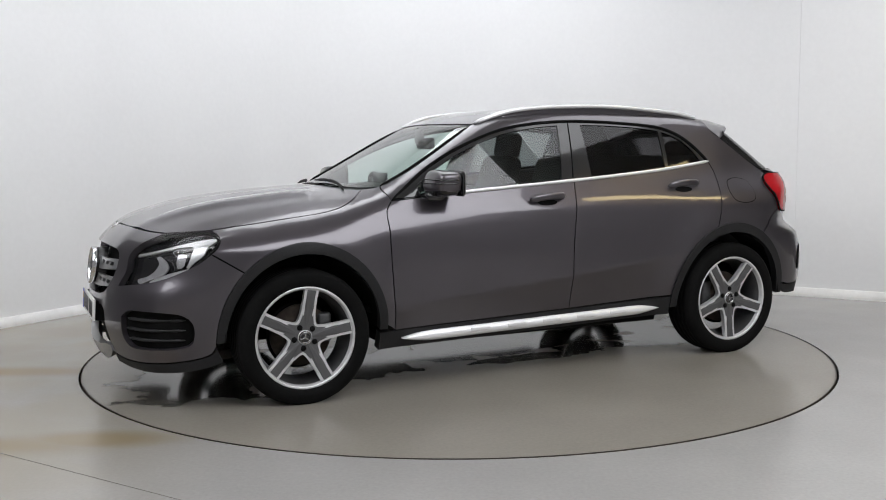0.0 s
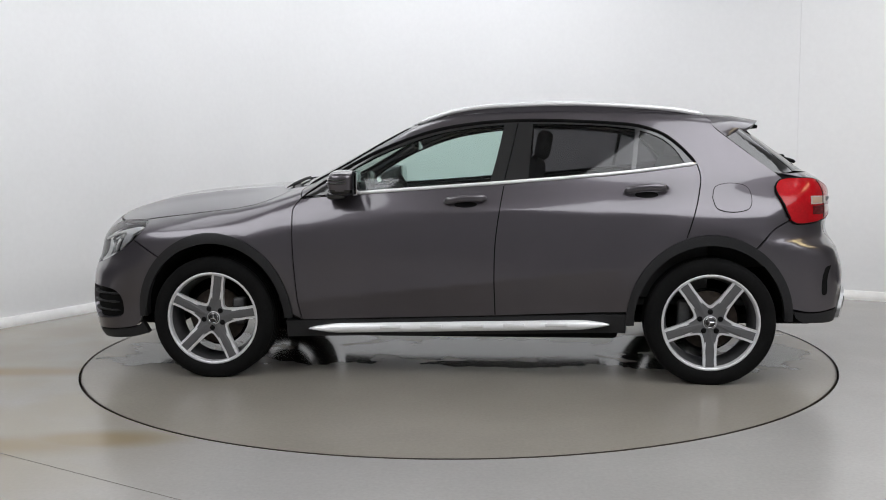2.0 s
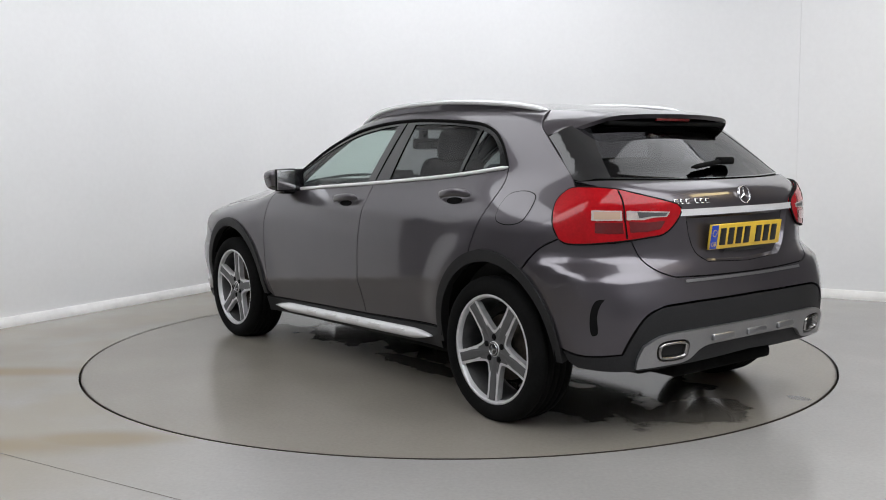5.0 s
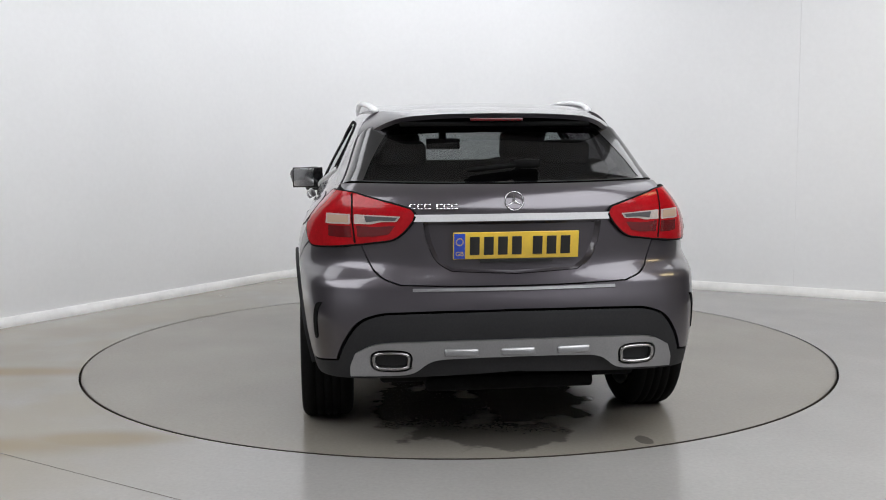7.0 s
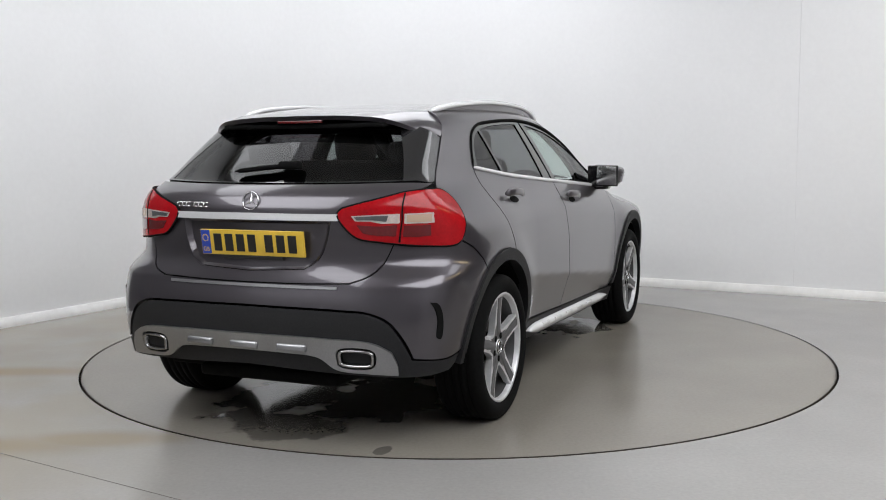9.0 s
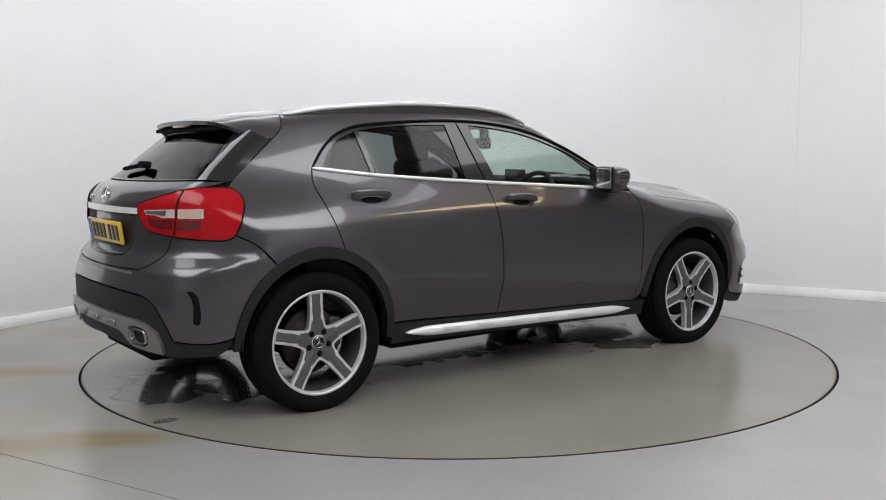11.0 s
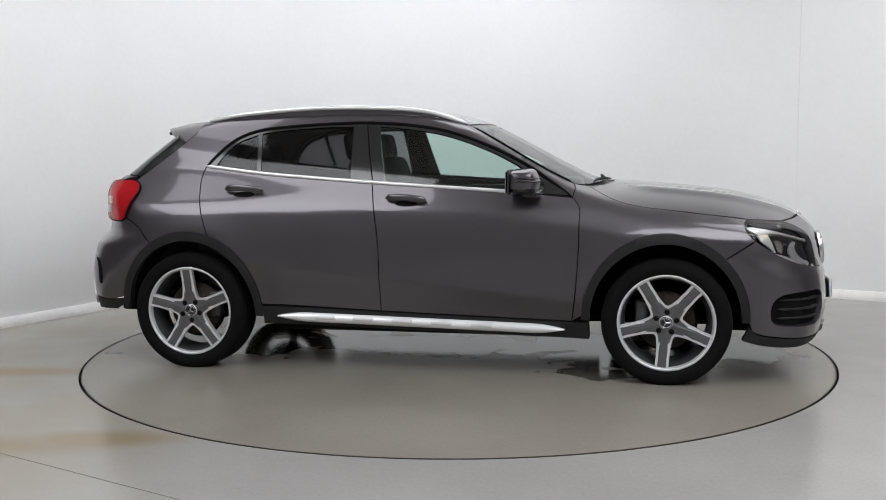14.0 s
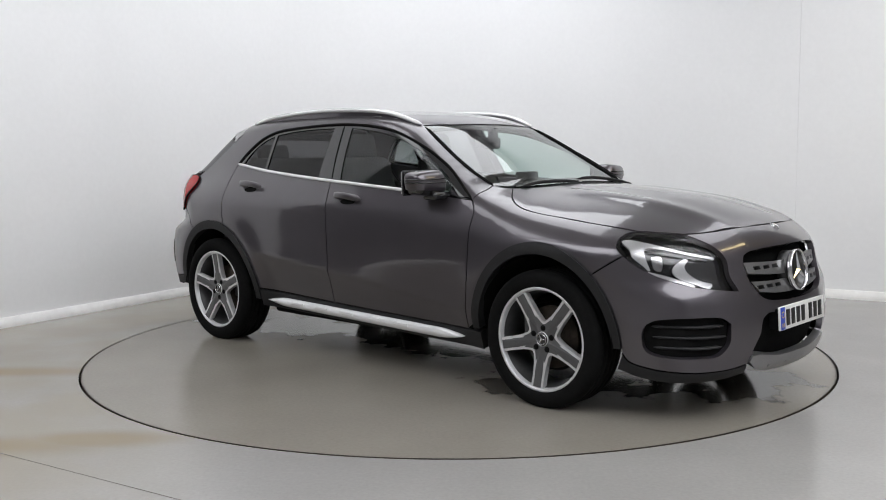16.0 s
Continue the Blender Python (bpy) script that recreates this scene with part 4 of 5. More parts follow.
def spans(*pts):
    """A ring of corners on the tail, joined by straight runs."""
    out = []
    for (y0, z0), (y1, z1) in zip(pts, pts[1:] + pts[:1]):
        out += on_rear(*[(y0 + (y1 - y0) * k / 3, z0 + (z1 - z0) * k / 3) for k in range(3)])
    return out


# bright frame with a grey reflector, on the tailgate's half and on the wing's half
lens("clear_band", spans((0.458, 0.983), (0.560, 0.988), (0.640, 0.990), (0.640, 0.952), (0.575, 0.950), (0.535, 0.960), (0.474, 0.962)), clear_lens, 0.0165, "clear white band")
lens("reflector", spans((0.470, 0.979), (0.560, 0.983), (0.600, 0.984), (0.592, 0.959), (0.540, 0.966), (0.480, 0.966)), alloy_grey, 0.018, "grey reflector")
lens("clear_band", spans((0.656, 0.991), (0.735, 0.993), (0.748, 0.991), (0.752, 0.952), (0.735, 0.949), (0.656, 0.950)), clear_lens, 0.0165, "clear white band")
lens("indicator_bulb", spans((0.664, 0.986), (0.715, 0.988), (0.743, 0.986), (0.744, 0.957), (0.715, 0.955), (0.664, 0.956)), amber_lens, 0.018, "amber bulb")
lens("dark_lens", spans((0.480, 0.945), (0.560, 0.940), (0.632, 0.944), (0.628, 0.900), (0.560, 0.902), (0.505, 0.912)), dark_red, 0.0158, "dark red lens")
lens("dark_lens", spans((0.655, 0.942), (0.700, 0.942), (0.742, 0.942), (0.742, 0.900), (0.700, 0.895), (0.652, 0.897)), dark_red, 0.0158, "dark red lens")
lens("lamp_gap", spans((0.645, 1.068), (0.650, 1.068), (0.651, 0.965), (0.642, 0.874), (0.636, 0.874), (0.646, 0.965)), liner, 0.0162)

rp = part("rear_number_plate", rounded((0.012, 0.52, 0.111), (0, 0, 0), 0.003), plate_yellow, car, "yellow number plate with black bars")
rp.matrix_basis = pose(-2.087, -0.006, 0.864, 0, 8, 180)
part("blue_band", rounded((0.003, 0.045, 0.105), (0.007, -0.234, 0), 0.001), plate_blue, rp)
lettering = bpy.data.curves.new("country_letters", "FONT")
lettering.body, lettering.size, lettering.align_x = "GB", 0.026, "CENTER"
letters = new("country_letters", lettering)
letter_mesh = bpy.data.meshes.new_from_object(letters)
bpy.data.objects.remove(letters)
for plate in (fp, rp):
    mk = part("country_letters", letter_mesh, plate_yellow, plate)
    mk.matrix_basis = Matrix(((0, 0, 1, 0.0092), (1, 0, 0, -0.234), (0, 1, 0, -0.040), (0, 0, 0, 1)))
    for k in range(12):
        a = radians(30 * k)
        part("star_dot", rounded((0.002, 0.0045, 0.0045), (0.0086, -0.234 + 0.014 * math.cos(a), 0.018 + 0.014 * math.sin(a)), 0), plate_yellow, plate)
part("lower_bar", rounded((0.004, 0.30, 0.014), (0.006, 0.0, -0.064), 0.001), plate_black, rp)
for k in range(7):
    y = -0.172 + 0.058 * k + (0.028 if k > 3 else 0)
    part("character_bar", rounded((0.003, 0.040, 0.076), (0.0072, y, 0), 0.001), plate_black, rp)

# rear window
RW = [on_rear((0.0, 1.116), (0.35, 1.118), (0.655, 1.124)), on_rear((0.655, 1.124)) + TAIL_UP[1:], [TAIL_UP[3]] + on_rear((0.50, 1.375), (0.25, 1.385), (0.0, 1.388))]
RWI = [on_rear((0.0, 1.126), (0.35, 1.128), (0.600, 1.134)), on_rear((0.600, 1.134), (0.545, 1.24), (0.475, 1.345)), on_rear((0.475, 1.345), (0.25, 1.352), (0.0, 1.354))]
rw, rwi = outline("rear", RW, 0.016, True), outline("rear", RWI, 0.016, True)
part("rear_window_frame", skin_mesh("rear_window_frame", *skin("rear", rw, [rwi], lift=-0.004)), gloss_black, gate, "black rear window border")
part("rear_window", skin_mesh("rear_window", *skin("rear", rwi, (), lift=-0.006, flange=0, gap=-0.006)), dark_glass, gate, "dark tinted rear window")
pts = [on_rear((0.18 - 0.30 * i / 8, 1.150 + 0.018 * (1 - i / 8) * 0 + 0.03 * (i / 8)))[0] for i in range(9)]
pts = [p + body_normal(p) * 0.018 for p in pts]
part("rear_wiper", tube(pts[::-1], 0.014, 0.011), liner, gate, "black rear wiper")
p = on_rear((-0.09, 1.175))[0]
part("wiper_base", rounded((0.04, 0.11, 0.035), p + body_normal(p) * 0.02, 0.012), liner, gate)


def spoiler():
    front = smooth_line([(-1.362, 0, 1.4525), (-1.362, 0.25, 1.447), (-1.362, 0.505, 1.434)], 0.05) + smooth_line([np.array(p) for p in back(SPOILER_SIDE)], 0.02) + [SPOILER_SIDE[0]]
    k = len(front)
    tip = np.array(smooth_line([(-1.688, 0, 1.412), (-1.680, 0.25, 1.408), (-1.655, 0.42, 1.394), (-1.615, 0.49, 1.372), (-1.475, 0.602, 1.312)], 0.01))
    tip = tip[np.linspace(0, len(tip) - 1, k).astype(int)]
    front = np.array(front)
    mid = (front + tip) / 2 + np.array([0, 0, 0.008])
    low = tip + np.array([0.012, 0, -0.020])
    under = tip * 0.35 + front * 0.65 + np.array([0, -0.01, -0.045])
    rows = [front, mid, tip, low, under]
    full = [np.vstack([(r_[::-1] * [1, -1, 1])[:-1], r_]) for r_ in rows]
    w = len(full[0])
    verts = np.vstack(full)
    faces = [(a * w + i, a * w + i + 1, (a + 1) * w + i + 1, (a + 1) * w + i) for a in range(4) for i in range(w - 1)]
    bm = bmesh.new()
    bm.from_mesh(mesh_of("tmp", verts, faces))
    for e_ in bm.edges:
        if len(e_.link_faces) == 2 and e_.calc_face_angle() > 0.9:
            e_.smooth = False
    ob = part("roof_spoiler", bm, paint, car, "grey metallic roof spoiler")
    part("high_brake_light", rounded((0.016, 0.24, 0.014), (-1.668, 0, 1.385), 0.004), dark_red, ob, "dark red high brake light")
    part("spoiler_underside", rounded((0.12, 0.86, 0.02), (-1.60, 0, 1.375), 0.006, pose(0, 0, 0, 0, -10, 0)), liner, ob)


spoiler()


def rear_bumper():
    edges = [back(GATE_LOW), back(GATE_SIDE)[:4], [back(GATE_SIDE)[3]] + on_rear((0.64, 0.862)) + on_side((-1.825, 0.850), (-1.775, 0.854), (-1.750, 0.872)), back(QUARTER_GAP), REAR_ARCH_LOW,
             [REAR_ARCH_LOW[-1], *on_side((-1.87, 0.385)), *on_rear((0.73, 0.40))],
             on_rear((0.73, 0.40), (0.700, 0.48), (0.640, 0.560), (0.56, 0.592), (0.45, 0.600), (0.0, 0.607))]
    loop = outline("rear", edges, 0.016, True)
    bp = part("rear_bumper", skin_mesh("rear_bumper", *skin("rear", loop, (), flange=0.03)), paint, car, "grey metallic rear bumper")
    low = [on_rear((0.0, 0.603), (0.45, 0.596), (0.56, 0.588), (0.636, 0.556), (0.694, 0.478), (0.726, 0.397)), on_rear((0.726, 0.397)) + on_side((-1.87, 0.381), (-1.775, 0.392)),
           on_side((-1.775, 0.392), (-1.80, 0.345), (-1.84, 0.322)), on_side((-1.84, 0.322)) + on_rear((0.70, 0.318), (0.45, 0.325), (0.0, 0.345))]
    part("lower_valance", skin_mesh("lower_valance", *skin("rear", outline("rear", low, 0.016, True), (), lift=-0.004, flange=0.03)), plastic, car, "dark grey plastic lower bumper")
    t1 = on_rear((0.0, 0.490), (0.36, 0.486), (0.58, 0.472), (0.655, 0.435))
    t2 = on_rear((0.655, 0.435), (0.675, 0.375), (0.672, 0.335))
    t3 = on_rear((0.672, 0.335), (0.55, 0.340), (0.42, 0.352), (0.345, 0.400), (0.2, 0.412), (0.0, 0.415))
    ex = [on_rear((0.432, 0.378), (0.430, 0.428), (0.448, 0.443), (0.570, 0.443), (0.588, 0.428), (0.584, 0.382), (0.566, 0.368), (0.450, 0.368), (0.432, 0.378))]
    hole = outline("rear", ex, 0.01)
    guard = part("rear_guard", skin_mesh("rear_guard", *skin("rear", outline("rear", [t1, t2, t3], 0.016, True), [hole, hole * [-1, 1]], lift=0.014, flange=0.03)), satin, car, "satin silver rear guard")
    for y in (-0.23, 0.0, 0.23):
        p = on_rear((y, 0.44))[0]
        part("guard_tab", rounded((0.022, 0.14, 0.032), p + body_normal(p) * 0.016, 0.009, pose(0, 0, 0, 0, 14, -18 * y)), satin, guard)
    for s in (1, -1):
        outer, inner = shrink(hole, 0.004), shrink(hole, 0.017)
        a = unflat("rear", outer)
        nrm = body_normal(a)
        c = unflat("rear", inner)
        rows = [a - nrm * 0.01, a + nrm * 0.014, a * 0.7 + c * 0.3 + nrm * 0.021, a * 0.3 + c * 0.7 + nrm * 0.020, c + nrm * 0.012, c - nrm * 0.06]
        n = len(a)
        verts = np.vstack(rows) * [1, s, 1]
        faces = [(q * n + i, q * n + (i + 1) % n, (q + 1) * n + (i + 1) % n, (q + 1) * n + i) for q in range(5) for i in range(n)]
        bm = bmesh.new()
        bm.from_mesh(mesh_of("tmp", verts, faces))
        ring = part("exhaust_trim", bm, exhaust_steel, guard, "chrome rounded exhaust trim")
        part("exhaust_pipe", mesh_of("exhaust_pipe", (c - nrm * 0.035) * [1, s, 1], [tuple(range(n))]), liner, guard)
        # dark slot in the bumper's corner
        e_ = [on_side((-1.975, 0.632), (-1.948, 0.626), (-1.930, 0.590), (-1.924, 0.500), (-1.932, 0.476), (-1.950, 0.482), (-1.952, 0.56), (-1.962, 0.605), (-1.975, 0.632))]
        data = skin("rear", outline("rear", e_, 0.01), (), lift=0.003, flange=0.01, gap=0)
        part("corner_slot", skin_mesh("corner_slot", *data, flip=s < 0), liner, bp)
    sp = outline("rear", [on_rear((0.0, 0.694), (0.42, 0.694)), on_rear((0.42, 0.694), (0.42, 0.682)), on_rear((0.42, 0.682), (0.0, 0.682))], 0.016, True)
    part("load_edge", skin_mesh("load_edge", *skin("rear", sp, (), lift=0.006, flange=0.012, gap=0)), satin, bp, "ribbed grey loading edge")
    return bp


rear_bumper()

# fuel flap, on one side only
FLAP = [on_side((-1.355, 0.99), (-1.372, 1.042), (-1.42, 1.060), (-1.49, 1.060), (-1.54, 1.042), (-1.555, 0.99), (-1.54, 0.938), (-1.49, 0.920), (-1.42, 0.920), (-1.372, 0.938), (-1.355, 0.99))]
part("flap_gap", skin_mesh("flap_gap", *skin("side", outline("side", FLAP), (), lift=0.0006, flange=0, gap=-0.003)), liner, quarter[0])
part("fuel_flap", skin_mesh("fuel_flap", *skin("side", outline("side", FLAP), (), lift=0.0022, flange=0, gap=0.001)), paint, quarter[0], "rounded fuel filler flap")


def handle(x0, x1, z0, z1, parents):
    xm, zm = (x0 + x1) / 2, (z0 + z1) / 2
    for s, par in zip((1, -1), parents):
        n = 12
        line = []
        for i in range(n + 1):
            t = i / n
            p = on_side((x0 + (x1 - x0) * t, z0 + (z1 - z0) * t))[0]
            line.append(p + body_normal(p) * (0.014 + 0.026 * math.sin(math.pi * t) ** 0.6))
        line = np.array(line) * [1, s, 1]
        part("door_handle", tube(line, 0.010, 0.019, 12), paint, par, "grey pull handle")
        # flat black patch painted on the door for the shade behind the handle
        pts = [(xm + 0.062 * math.cos(a), zm - 0.018 + 0.016 * math.sin(a)) for a in np.linspace(0, 2 * math.pi, 17)]
        data = skin("side", outline("side", [on_side(*pts)], 0.012), (), lift=0.0015, flange=0, gap=0, cell=0.02)
        part("recess_shade", skin_mesh("recess_shade", *data, flip=s < 0), liner, par)


handle(0.058, -0.172, 0.968, 0.984, door_f)
handle(-0.898, -1.130, 1.018, 1.030, door_r)


# mirrors
def mirror(s):
    n, m = 36, 20

    def pw(c, e):
        return math.copysign(abs(c) ** e, c)

    def shell(u, v, grow=1.0):
        x = pw(math.cos(v), 0.42) * pw(math.cos(u), 0.62)
        y = pw(math.cos(v), 0.42) * pw(math.sin(u), 0.50)
        z = pw(math.sin(v), 0.55)
        x = x * (0.090 if x > 0 else 0.072) * (1 - 0.22 * max(x, 0) * abs(z)) * (1 - 0.18 * max(x, 0) * max(y, 0))
        return (0.597 + x * grow, s * (0.880 + (0.108 * y + 0.012 * z) * grow), 1.076 + 0.078 * z * (1 - 0.12 * (y + 1)))
    verts = [shell(2 * math.pi * j / n, math.pi * i / m - math.pi / 2) for i in range(m + 1) for j in range(n)]
    faces = [(i * n + j, i * n + (j + 1) % n, (i + 1) * n + (j + 1) % n, (i + 1) * n + j) for i in range(m) for j in range(n)]

    def half(keep):
        bm = bmesh.new()
        bm.from_mesh(mesh_of("tmp", verts, [f for f in faces if (sum(verts[k][2] for k in f) / 4 < 1.041) == keep]))
        bmesh.ops.delete(bm, geom=[v for v in bm.verts if not v.link_faces], context="VERTS")
        return bm
    ob = part("door_mirror", half(False), paint, car, "grey metallic door mirror with black foot")
    part("mirror_base", half(True), gloss_black, ob)
    part("mirror_stalk", rounded((0.10, 0.13, 0.045), (0.640, s * 0.830, 1.012), 0.018), gloss_black, ob)
    part("mirror_rim", rounded((0.010, 0.196, 0.132), (0.526, s * 0.876, 1.078), 0.004), gloss_black, ob)
    part("mirror_glass", rounded((0.006, 0.180, 0.116), (0.520, s * 0.876, 1.078), 0.0025, pose(0, 0, 0, 0, 0, s * 6)), chrome, ob, "mirror glass")
    # the slim indicator and the groove above it run round the front of the shell
    for name, v in (("side_indicator", 0.012), ("groove", 0.16)):
        line = [shell(radians(-38 + 148 * k / 24), v, 1.004) for k in range(25)]
        part(name, tube(line, 0.0035, 0.004, 8), gloss_black, ob)
    tri = [on_side((0.835, 1.002), (0.70, 1.012)), on_side((0.70, 1.012), (0.70, 1.085)), on_side((0.70, 1.085), (0.835, 1.002))]
    data = skin("side", outline("side", tri), (), lift=0.004, flange=0.01, gap=0)
    part("mirror_sail", skin_mesh("mirror_sail", *data, flip=s < 0), gloss_black, car)


mirror(1), mirror(-1)

# roof rails
for s in (1, -1):
    base = [(0.235, 0.520, 1.400), (0.06, 0.545, 1.458), (-0.10, 0.556, 1.484), (-0.36, 0.562, 1.498), (-0.68, 0.560, 1.499), (-1.0, 0.548, 1.480), (-1.18, 0.535, 1.463), (-1.345, 0.515, 1.434)]
    line = smooth_line([(x, s * y, z) for x, y, z in base], 0.03) + [np.array((base[-1][0], s * base[-1][1], base[-1][2]))]
    rail = part("roof_rail", tube(line, 0.017, 0.013, 12), rail_silver, car, "satin silver roof rail")
    foot = [on_top((x, y - 0.002))[0] * [1, s, 1] for x, y, z in base]
    rows = np.vstack([np.array(foot), np.array([(x, s * y, z - 0.004) for x, y, z in base])])
    part("rail_foot", mesh_of("rail_foot", rows, [(i, i + 1, 9 + i, 8 + i) for i in range(7)]), paint, rail)


# ---- wheels ----
def wheel_parts():
    """Makes the meshes of a wheel about the y axis, its face towards +y."""
    w = {}
    half = [(0.244, 0.092), (0.256, 0.104), (0.272, 0.1145), (0.292, 0.118), (0.312, 0.115), (0.326, 0.106), (0.336, 0.094), (0.3400, 0.078)]
    tread = []
    for y in (0.055, 0.018, -0.018, -0.055):
        tread += [(0.3402, y + 0.006), (0.333, y + 0.004), (0.333, y - 0.004), (0.3402, y - 0.006)]
    prof = half + tread + [(r_, -y) for r_, y in half[::-1]]
    w["tyre"] = mesh_of("tyre", *lathe(prof, 96))
    w["lip"] = mesh_of("rim_lip", *lathe([(0.258, 0.090), (0.2585, 0.101), (0.256, 0.1045), (0.246, 0.1045), (0.243, 0.100), (0.238, 0.080)], 96))
    w["barrel"] = mesh_of("wheel", *lathe([(0.239, 0.082), (0.230, 0.060), (0.222, 0.010), (0.215, -0.05), (0.236, -0.10), (0.244, -0.105)], 72))

    def prism(outer, depth, raise_=0.0, curve=0.019):
        def lift(p):
            return 0.079 + curve * (math.hypot(*p) / 0.245) ** 2 + raise_
        n = len(outer)
        top = [(x, lift((x, z)), z) for x, z in outer]
        bm = bmesh.new()
        tv = [bm.verts.new(p) for p in top]
        bv = [bm.verts.new((x * 0.97, y - depth, z * 0.97)) for x, y, z in top]
        bm.faces.new(tv)
        for i in range(n):
            bm.faces.new((tv[i], tv[(i + 1) % n], bv[(i + 1) % n], bv[i]))
        bmesh.ops.triangulate(bm, faces=[f for f in bm.faces if len(f.verts) > 4])
        bmesh.ops.recalc_face_normals(bm, faces=bm.faces)
        me = bpy.data.meshes.new("prism")
        bm.to_mesh(me)
        bm.free()
        return me

    def pol(r_, a):
        return (r_ * math.cos(radians(a)), r_ * math.sin(radians(a)))
    bright = [pol(0.0, 0), pol(0.088, 54), pol(0.094, 62), (0.037, 0.125), (0.0345, 0.19), (0.036, 0.2430), (0.0, 0.2455), (-0.036, 0.2430), (-0.0345, 0.19), (-0.037, 0.125), pol(0.094, 118), pol(0.088, 126)]
    grey = [pol(0.0, 0), pol(0.074, 54), pol(0.080, 63), (0.0255, 0.118), (0.0215, 0.19), (0.0225, 0.238), (-0.0225, 0.238), (-0.0215, 0.19), (-0.0255, 0.118), pol(0.080, 117), pol(0.074, 126)]
    w["spoke"], w["inlay"] = prism(bright, 0.032), prism(grey, 0.004, 0.0018)
    w["cap"] = mesh_of("centre_cap", *lathe([(0.0, 0.0885), (0.030, 0.088), (0.036, 0.085), (0.037, 0.078)], 40))
    w["dark"] = mesh_of("cap_face", *lathe([(0.0, 0.0892), (0.0325, 0.0892), (0.0335, 0.086)], 32))
    w["bolt"] = mesh_of("bolt_hole", *lathe([(0.0, 0.0850), (0.0135, 0.0850), (0.0145, 0.0818)], 16))
    w["valve"] = mesh_of("valve", *lathe([(0.0, 0.012), (0.006, 0.010), (0.007, -0.012)], 12))
    w["disc"] = mesh_of("brake_disc", *lathe([(0.07, 0.03), (0.07, 0.008), (0.155, 0.008), (0.155, -0.012), (0.05, -0.012)], 48))
    w["back"] = mesh_of("brake_shield", *lathe([(0.0, -0.03), (0.165, -0.03), (0.17, -0.02)], 32))
    return w


WHEEL = wheel_parts()
WHEEL_Z = 0.334


def wheel(x, s, phase):
    m = pose(x, s * 0.770, WHEEL_Z, 0, 0, 0 if s > 0 else 180) @ pose(0, 0, 0, 0, phase, 0)
    wh = part("wheel", WHEEL["barrel"], alloy_barrel, car, "five-spoke grey and machined alloy wheel with kerb scuffs")
    wh.matrix_basis = m
    part("tyre", WHEEL["tyre"], rubber, wh, "black rubber tyre")
    part("rim_lip", WHEEL["lip"], machined, wh)
    for k in range(5):
        for nm, key, mt in (("spoke", "spoke", machined), ("spoke_inlay", "inlay", alloy_grey)):
            o = part(nm, WHEEL[key], mt, wh)
            o.matrix_basis = pose(0, 0, 0, 0, 72 * k, 0)
        a = radians(54 + 72 * k)
        part("bolt_hole", WHEEL["bolt"], liner, wh).matrix_basis = pose(0.056 * math.cos(a), 0.0005, 0.056 * math.sin(a))
    part("centre_cap", WHEEL["cap"], machined, wh)
    part("cap_face", WHEEL["dark"], gloss_black, wh)
    b_ = part("cap_badge", star(0.0285, 0.0018, True, 0.10), chrome, wh)
    b_.matrix_basis = pose(0, 0.0908, 0)
    part("valve", WHEEL["valve"], rubber, wh).matrix_basis = pose(0.2, 0.072, 0.045)
    d = part("brake_disc", WHEEL["disc"], rust, car, "rust-tinged iron brake disc")
    d.matrix_basis = pose(x, s * 0.770, WHEEL_Z, 0, 0, 0 if s > 0 else 180)
    c = part("brake_caliper", rounded((0.07, 0.06, 0.15), (0, 0, 0), 0.015), alloy_barrel, car)
    c.matrix_basis = pose(x - 0.125 if x > 0 else x + 0.125, s * 0.765, WHEEL_Z + 0.03)
    part("brake_shield", WHEEL["back"], liner, car).matrix_basis = d.matrix_basis


wheel(1.3495, 1, -9.0)
wheel(-1.3495, 1, 36.0)
wheel(1.3495, -1, 31.0)
wheel(-1.3495, -1, 4.0)

# wheel wells and underside
for x in (1.342, -1.345):
    for s in (1, -1):
        v, f = lathe([(0.40, 0.36), (0.42, 0.10), (0.42, -0.36), (0.05, -0.36)], 30, math.pi)
        ob = part("wheel_well", mesh_of("wheel_well", v, f), liner, car, "black wheel arch liner")
        ob.matrix_basis = pose(x, s * 0.49, 0.34, 0, 0, 0 if s > 0 else 180)
bm = rounded((1.75, 1.50, 0.06), (0.0, 0, 0.25), 0.02)
rounded((4.0, 0.72, 0.06), (0.0, 0, 0.27), 0.02, None, bm)
rounded((0.30, 1.00, 0.05), (1.82, 0, 0.26), 0.02, None, bm)
rounded((0.20, 1.10, 0.05), (-1.86, 0, 0.30), 0.02, None, bm)
rounded((0.08, 1.30, 0.07), (1.35, 0, 0.27), 0.02, None, bm)
rounded((0.10, 1.30, 0.09), (-1.35, 0, 0.27), 0.02, None, bm)
part("underside", bm, liner, car, "black underside")

# ---- inside the car ----
bm = rounded((2.6, 1.40, 0.04), (-0.35, 0, 0.42), 0.01)
part("cabin_floor", bm, trim_dark, car)
for s in (1, -1):
    rounded_card = rounded((2.20, 0.03, 0.56), (-0.25, s * 0.725, 0.73), 0.01)
    part("door_card", rounded_card, trim_dark, car)
    part("side_trim", rounded((0.50, 0.03, 0.50), (-1.50, s * 0.60, 0.85), 0.01), trim_dark, car)
dash = rounded((0.48, 1.36, 0.30), (0.78, 0, 0.86), 0.06)
rounded((0.30, 0.34, 0.10), (0.70, 0.36, 1.02), 0.04, None, dash)
part("dashboard", dash, trim_dark, car)
part("screen", rounded((0.02, 0.20, 0.12), (0.60, 0, 1.06), 0.008), gloss_black, car, "small dash screen")
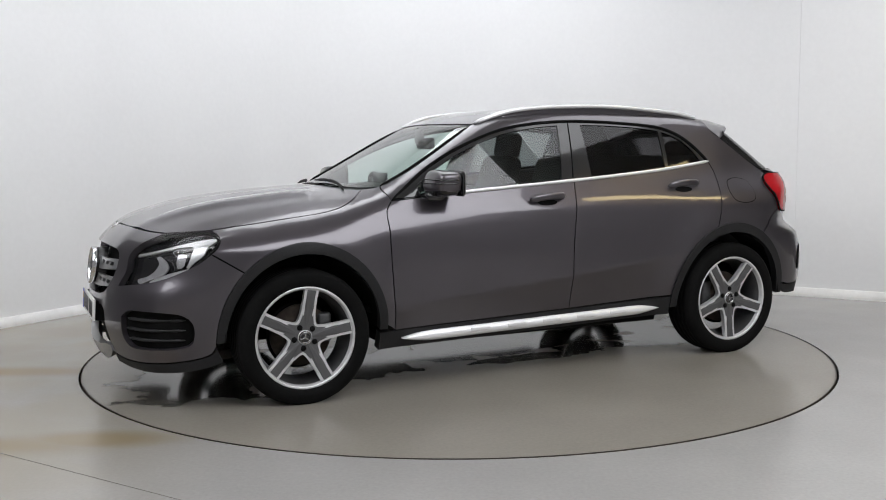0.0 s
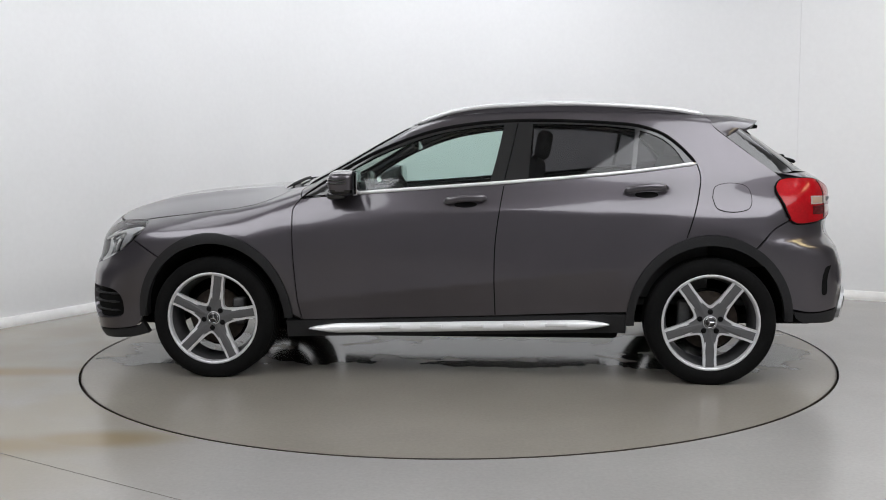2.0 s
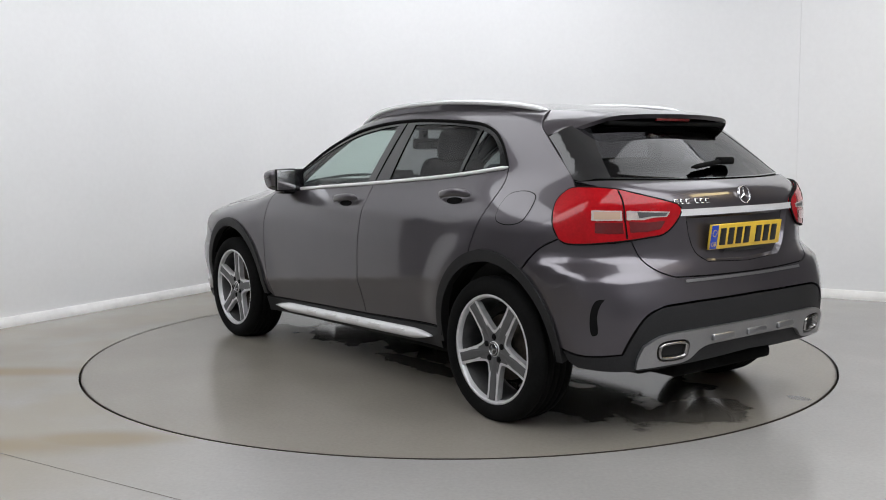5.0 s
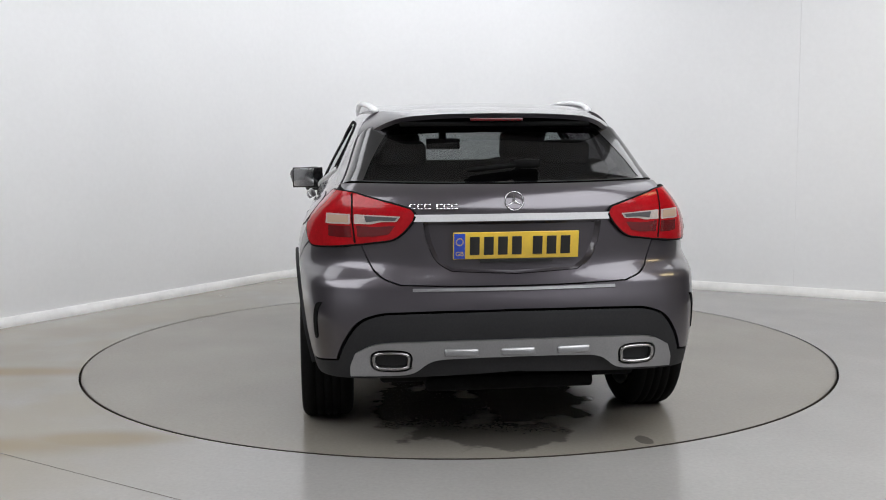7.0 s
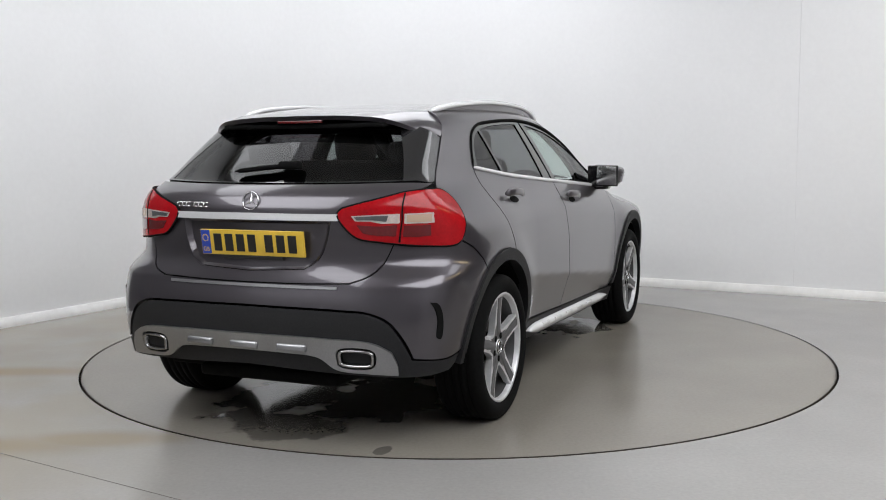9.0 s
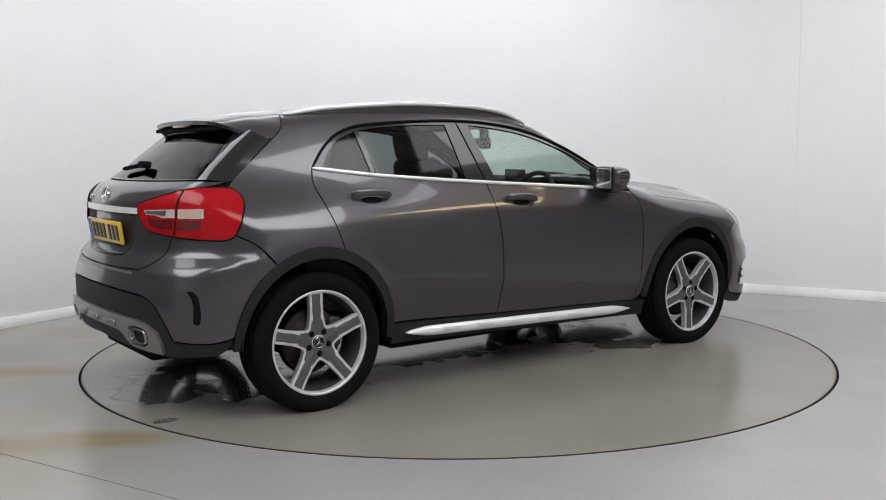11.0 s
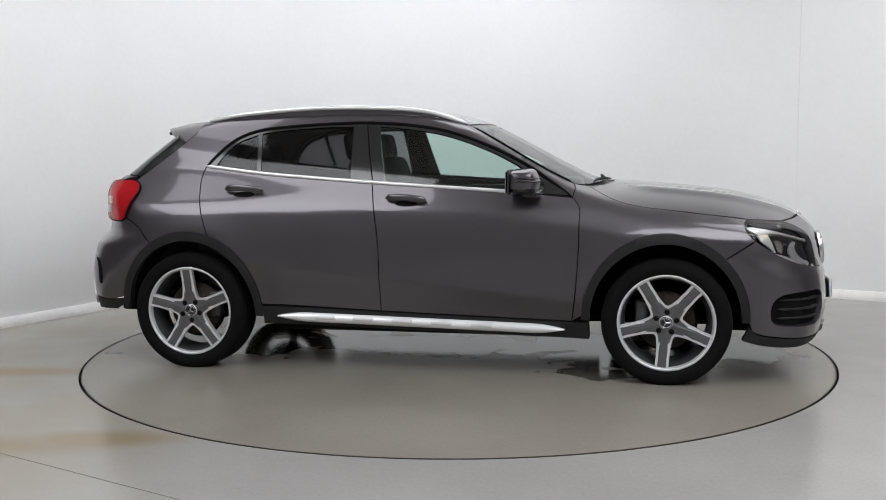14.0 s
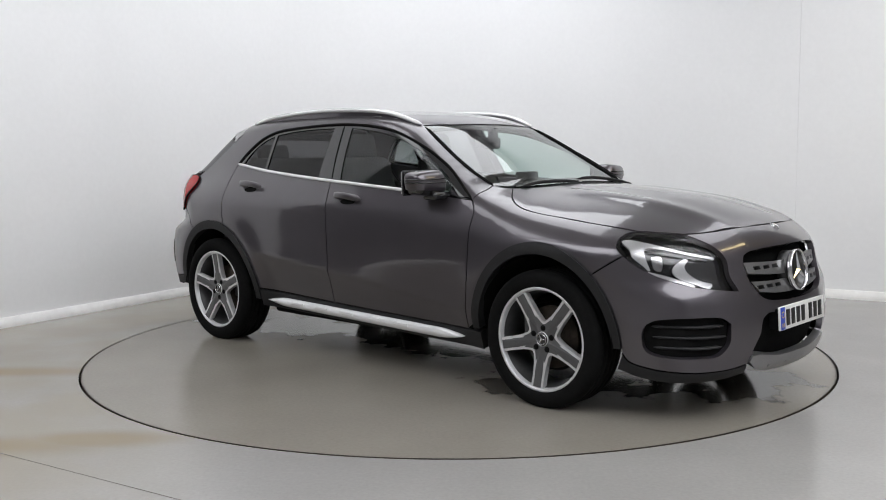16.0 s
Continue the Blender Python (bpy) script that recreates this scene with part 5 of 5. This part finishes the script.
sw = mesh_of("steering_wheel", *lathe([(0.19 + 0.016 * math.cos(a), 0.016 * math.sin(a)) for a in np.linspace(0, 2 * math.pi, 9)], 36))
st_ = part("steering_wheel", sw, trim_dark, car, "black steering wheel")
st_.matrix_basis = pose(0.42, -0.36, 0.93, 0, 0, 90) @ pose(0, 0, 0, 24, 0, 0)
part("wheel_boss", rounded((0.30, 0.05, 0.10), (0, -0.02, 0), 0.02), trim_dark, st_)
for y in (0.36, -0.36):
    seat = part("front_seat", rounded((0.50, 0.50, 0.16), (-0.06, y, 0.62), 0.06), seat_cloth, car, "dark fabric front seat")
    part("seat_back", rounded((0.14, 0.48, 0.60), (-0.36, y, 0.92), 0.06, pose(0, 0, 0, 0, -16, 0), taper=0.85), seat_cloth, seat)
    part("headrest", rounded((0.09, 0.26, 0.17), (-0.475, y, 1.275), 0.04, pose(0, 0, 0, 0, -12, 0)), seat_cloth, seat)
bench = part("rear_seat", rounded((0.48, 1.24, 0.16), (-0.92, 0, 0.66), 0.06), seat_cloth, car, "dark fabric rear bench")
part("bench_back", rounded((0.14, 1.24, 0.56), (-1.22, 0, 0.93), 0.05, pose(0, 0, 0, 0, -18, 0)), seat_cloth, bench)
for y in (0.40, -0.40):
    part("headrest", rounded((0.09, 0.24, 0.12), (-1.31, y, 1.235), 0.035, pose(0, 0, 0, 0, -12, 0)), seat_cloth, bench)
part("parcel_shelf", rounded((0.50, 1.15, 0.03), (-1.60, 0, 1.06), 0.01), trim_dark, car)
lin_edge = on_top((-1.34, 0.0), (-1.34, 0.48)), on_top((-1.34, 0.48), (-0.4, 0.53), (0.20, 0.485)), on_top((0.20, 0.485), (0.28, 0.0))
part("headlining", skin_mesh("headlining", *skin("top", outline("top", list(lin_edge), 0.03, True), (), lift=-0.035, flange=0, gap=0, cell=0.08)), headlining, car, "pale grey headlining")
part("inner_mirror", rounded((0.03, 0.22, 0.07), (0.30, 0, 1.29), 0.012), gloss_black, car, "black rear-view mirror")
part("mirror_arm", rounded((0.05, 0.05, 0.10), (0.34, 0, 1.335), 0.012), gloss_black, car)


# ---- what moves ----
TURN = [(0.0, 206.03), (0.5, 198.46), (1.0, 190.72), (1.5, 182.96), (2.0, 174.97), (2.5, 167.25), (3.0, 159.45), (3.5, 151.87),
        (5.8, 115.93), (6.5, 105.5), (7.0, 97.67), (7.5, 90.33), (8.0, 82.5), (8.5, 75.23), (9.0, 67.41), (9.5, 60.1),
        (11.8, 23.74), (12.5, 13.11), (13.0, 5.35), (13.5, -2.48), (14.0, -10.56), (14.5, -18.42), (15.0, -26.28), (15.5, -33.8), (16.0, -41.78)]


def motions():
    walk(table, [(t, pose(0, 0, 0, 0, 0, a)) for t, a in TURN])
    walk(car, [(t, pose(0, 0, 0, 0, 0, a) @ pose(-0.074, 0.049, 0)) for t, a in TURN])


motions()
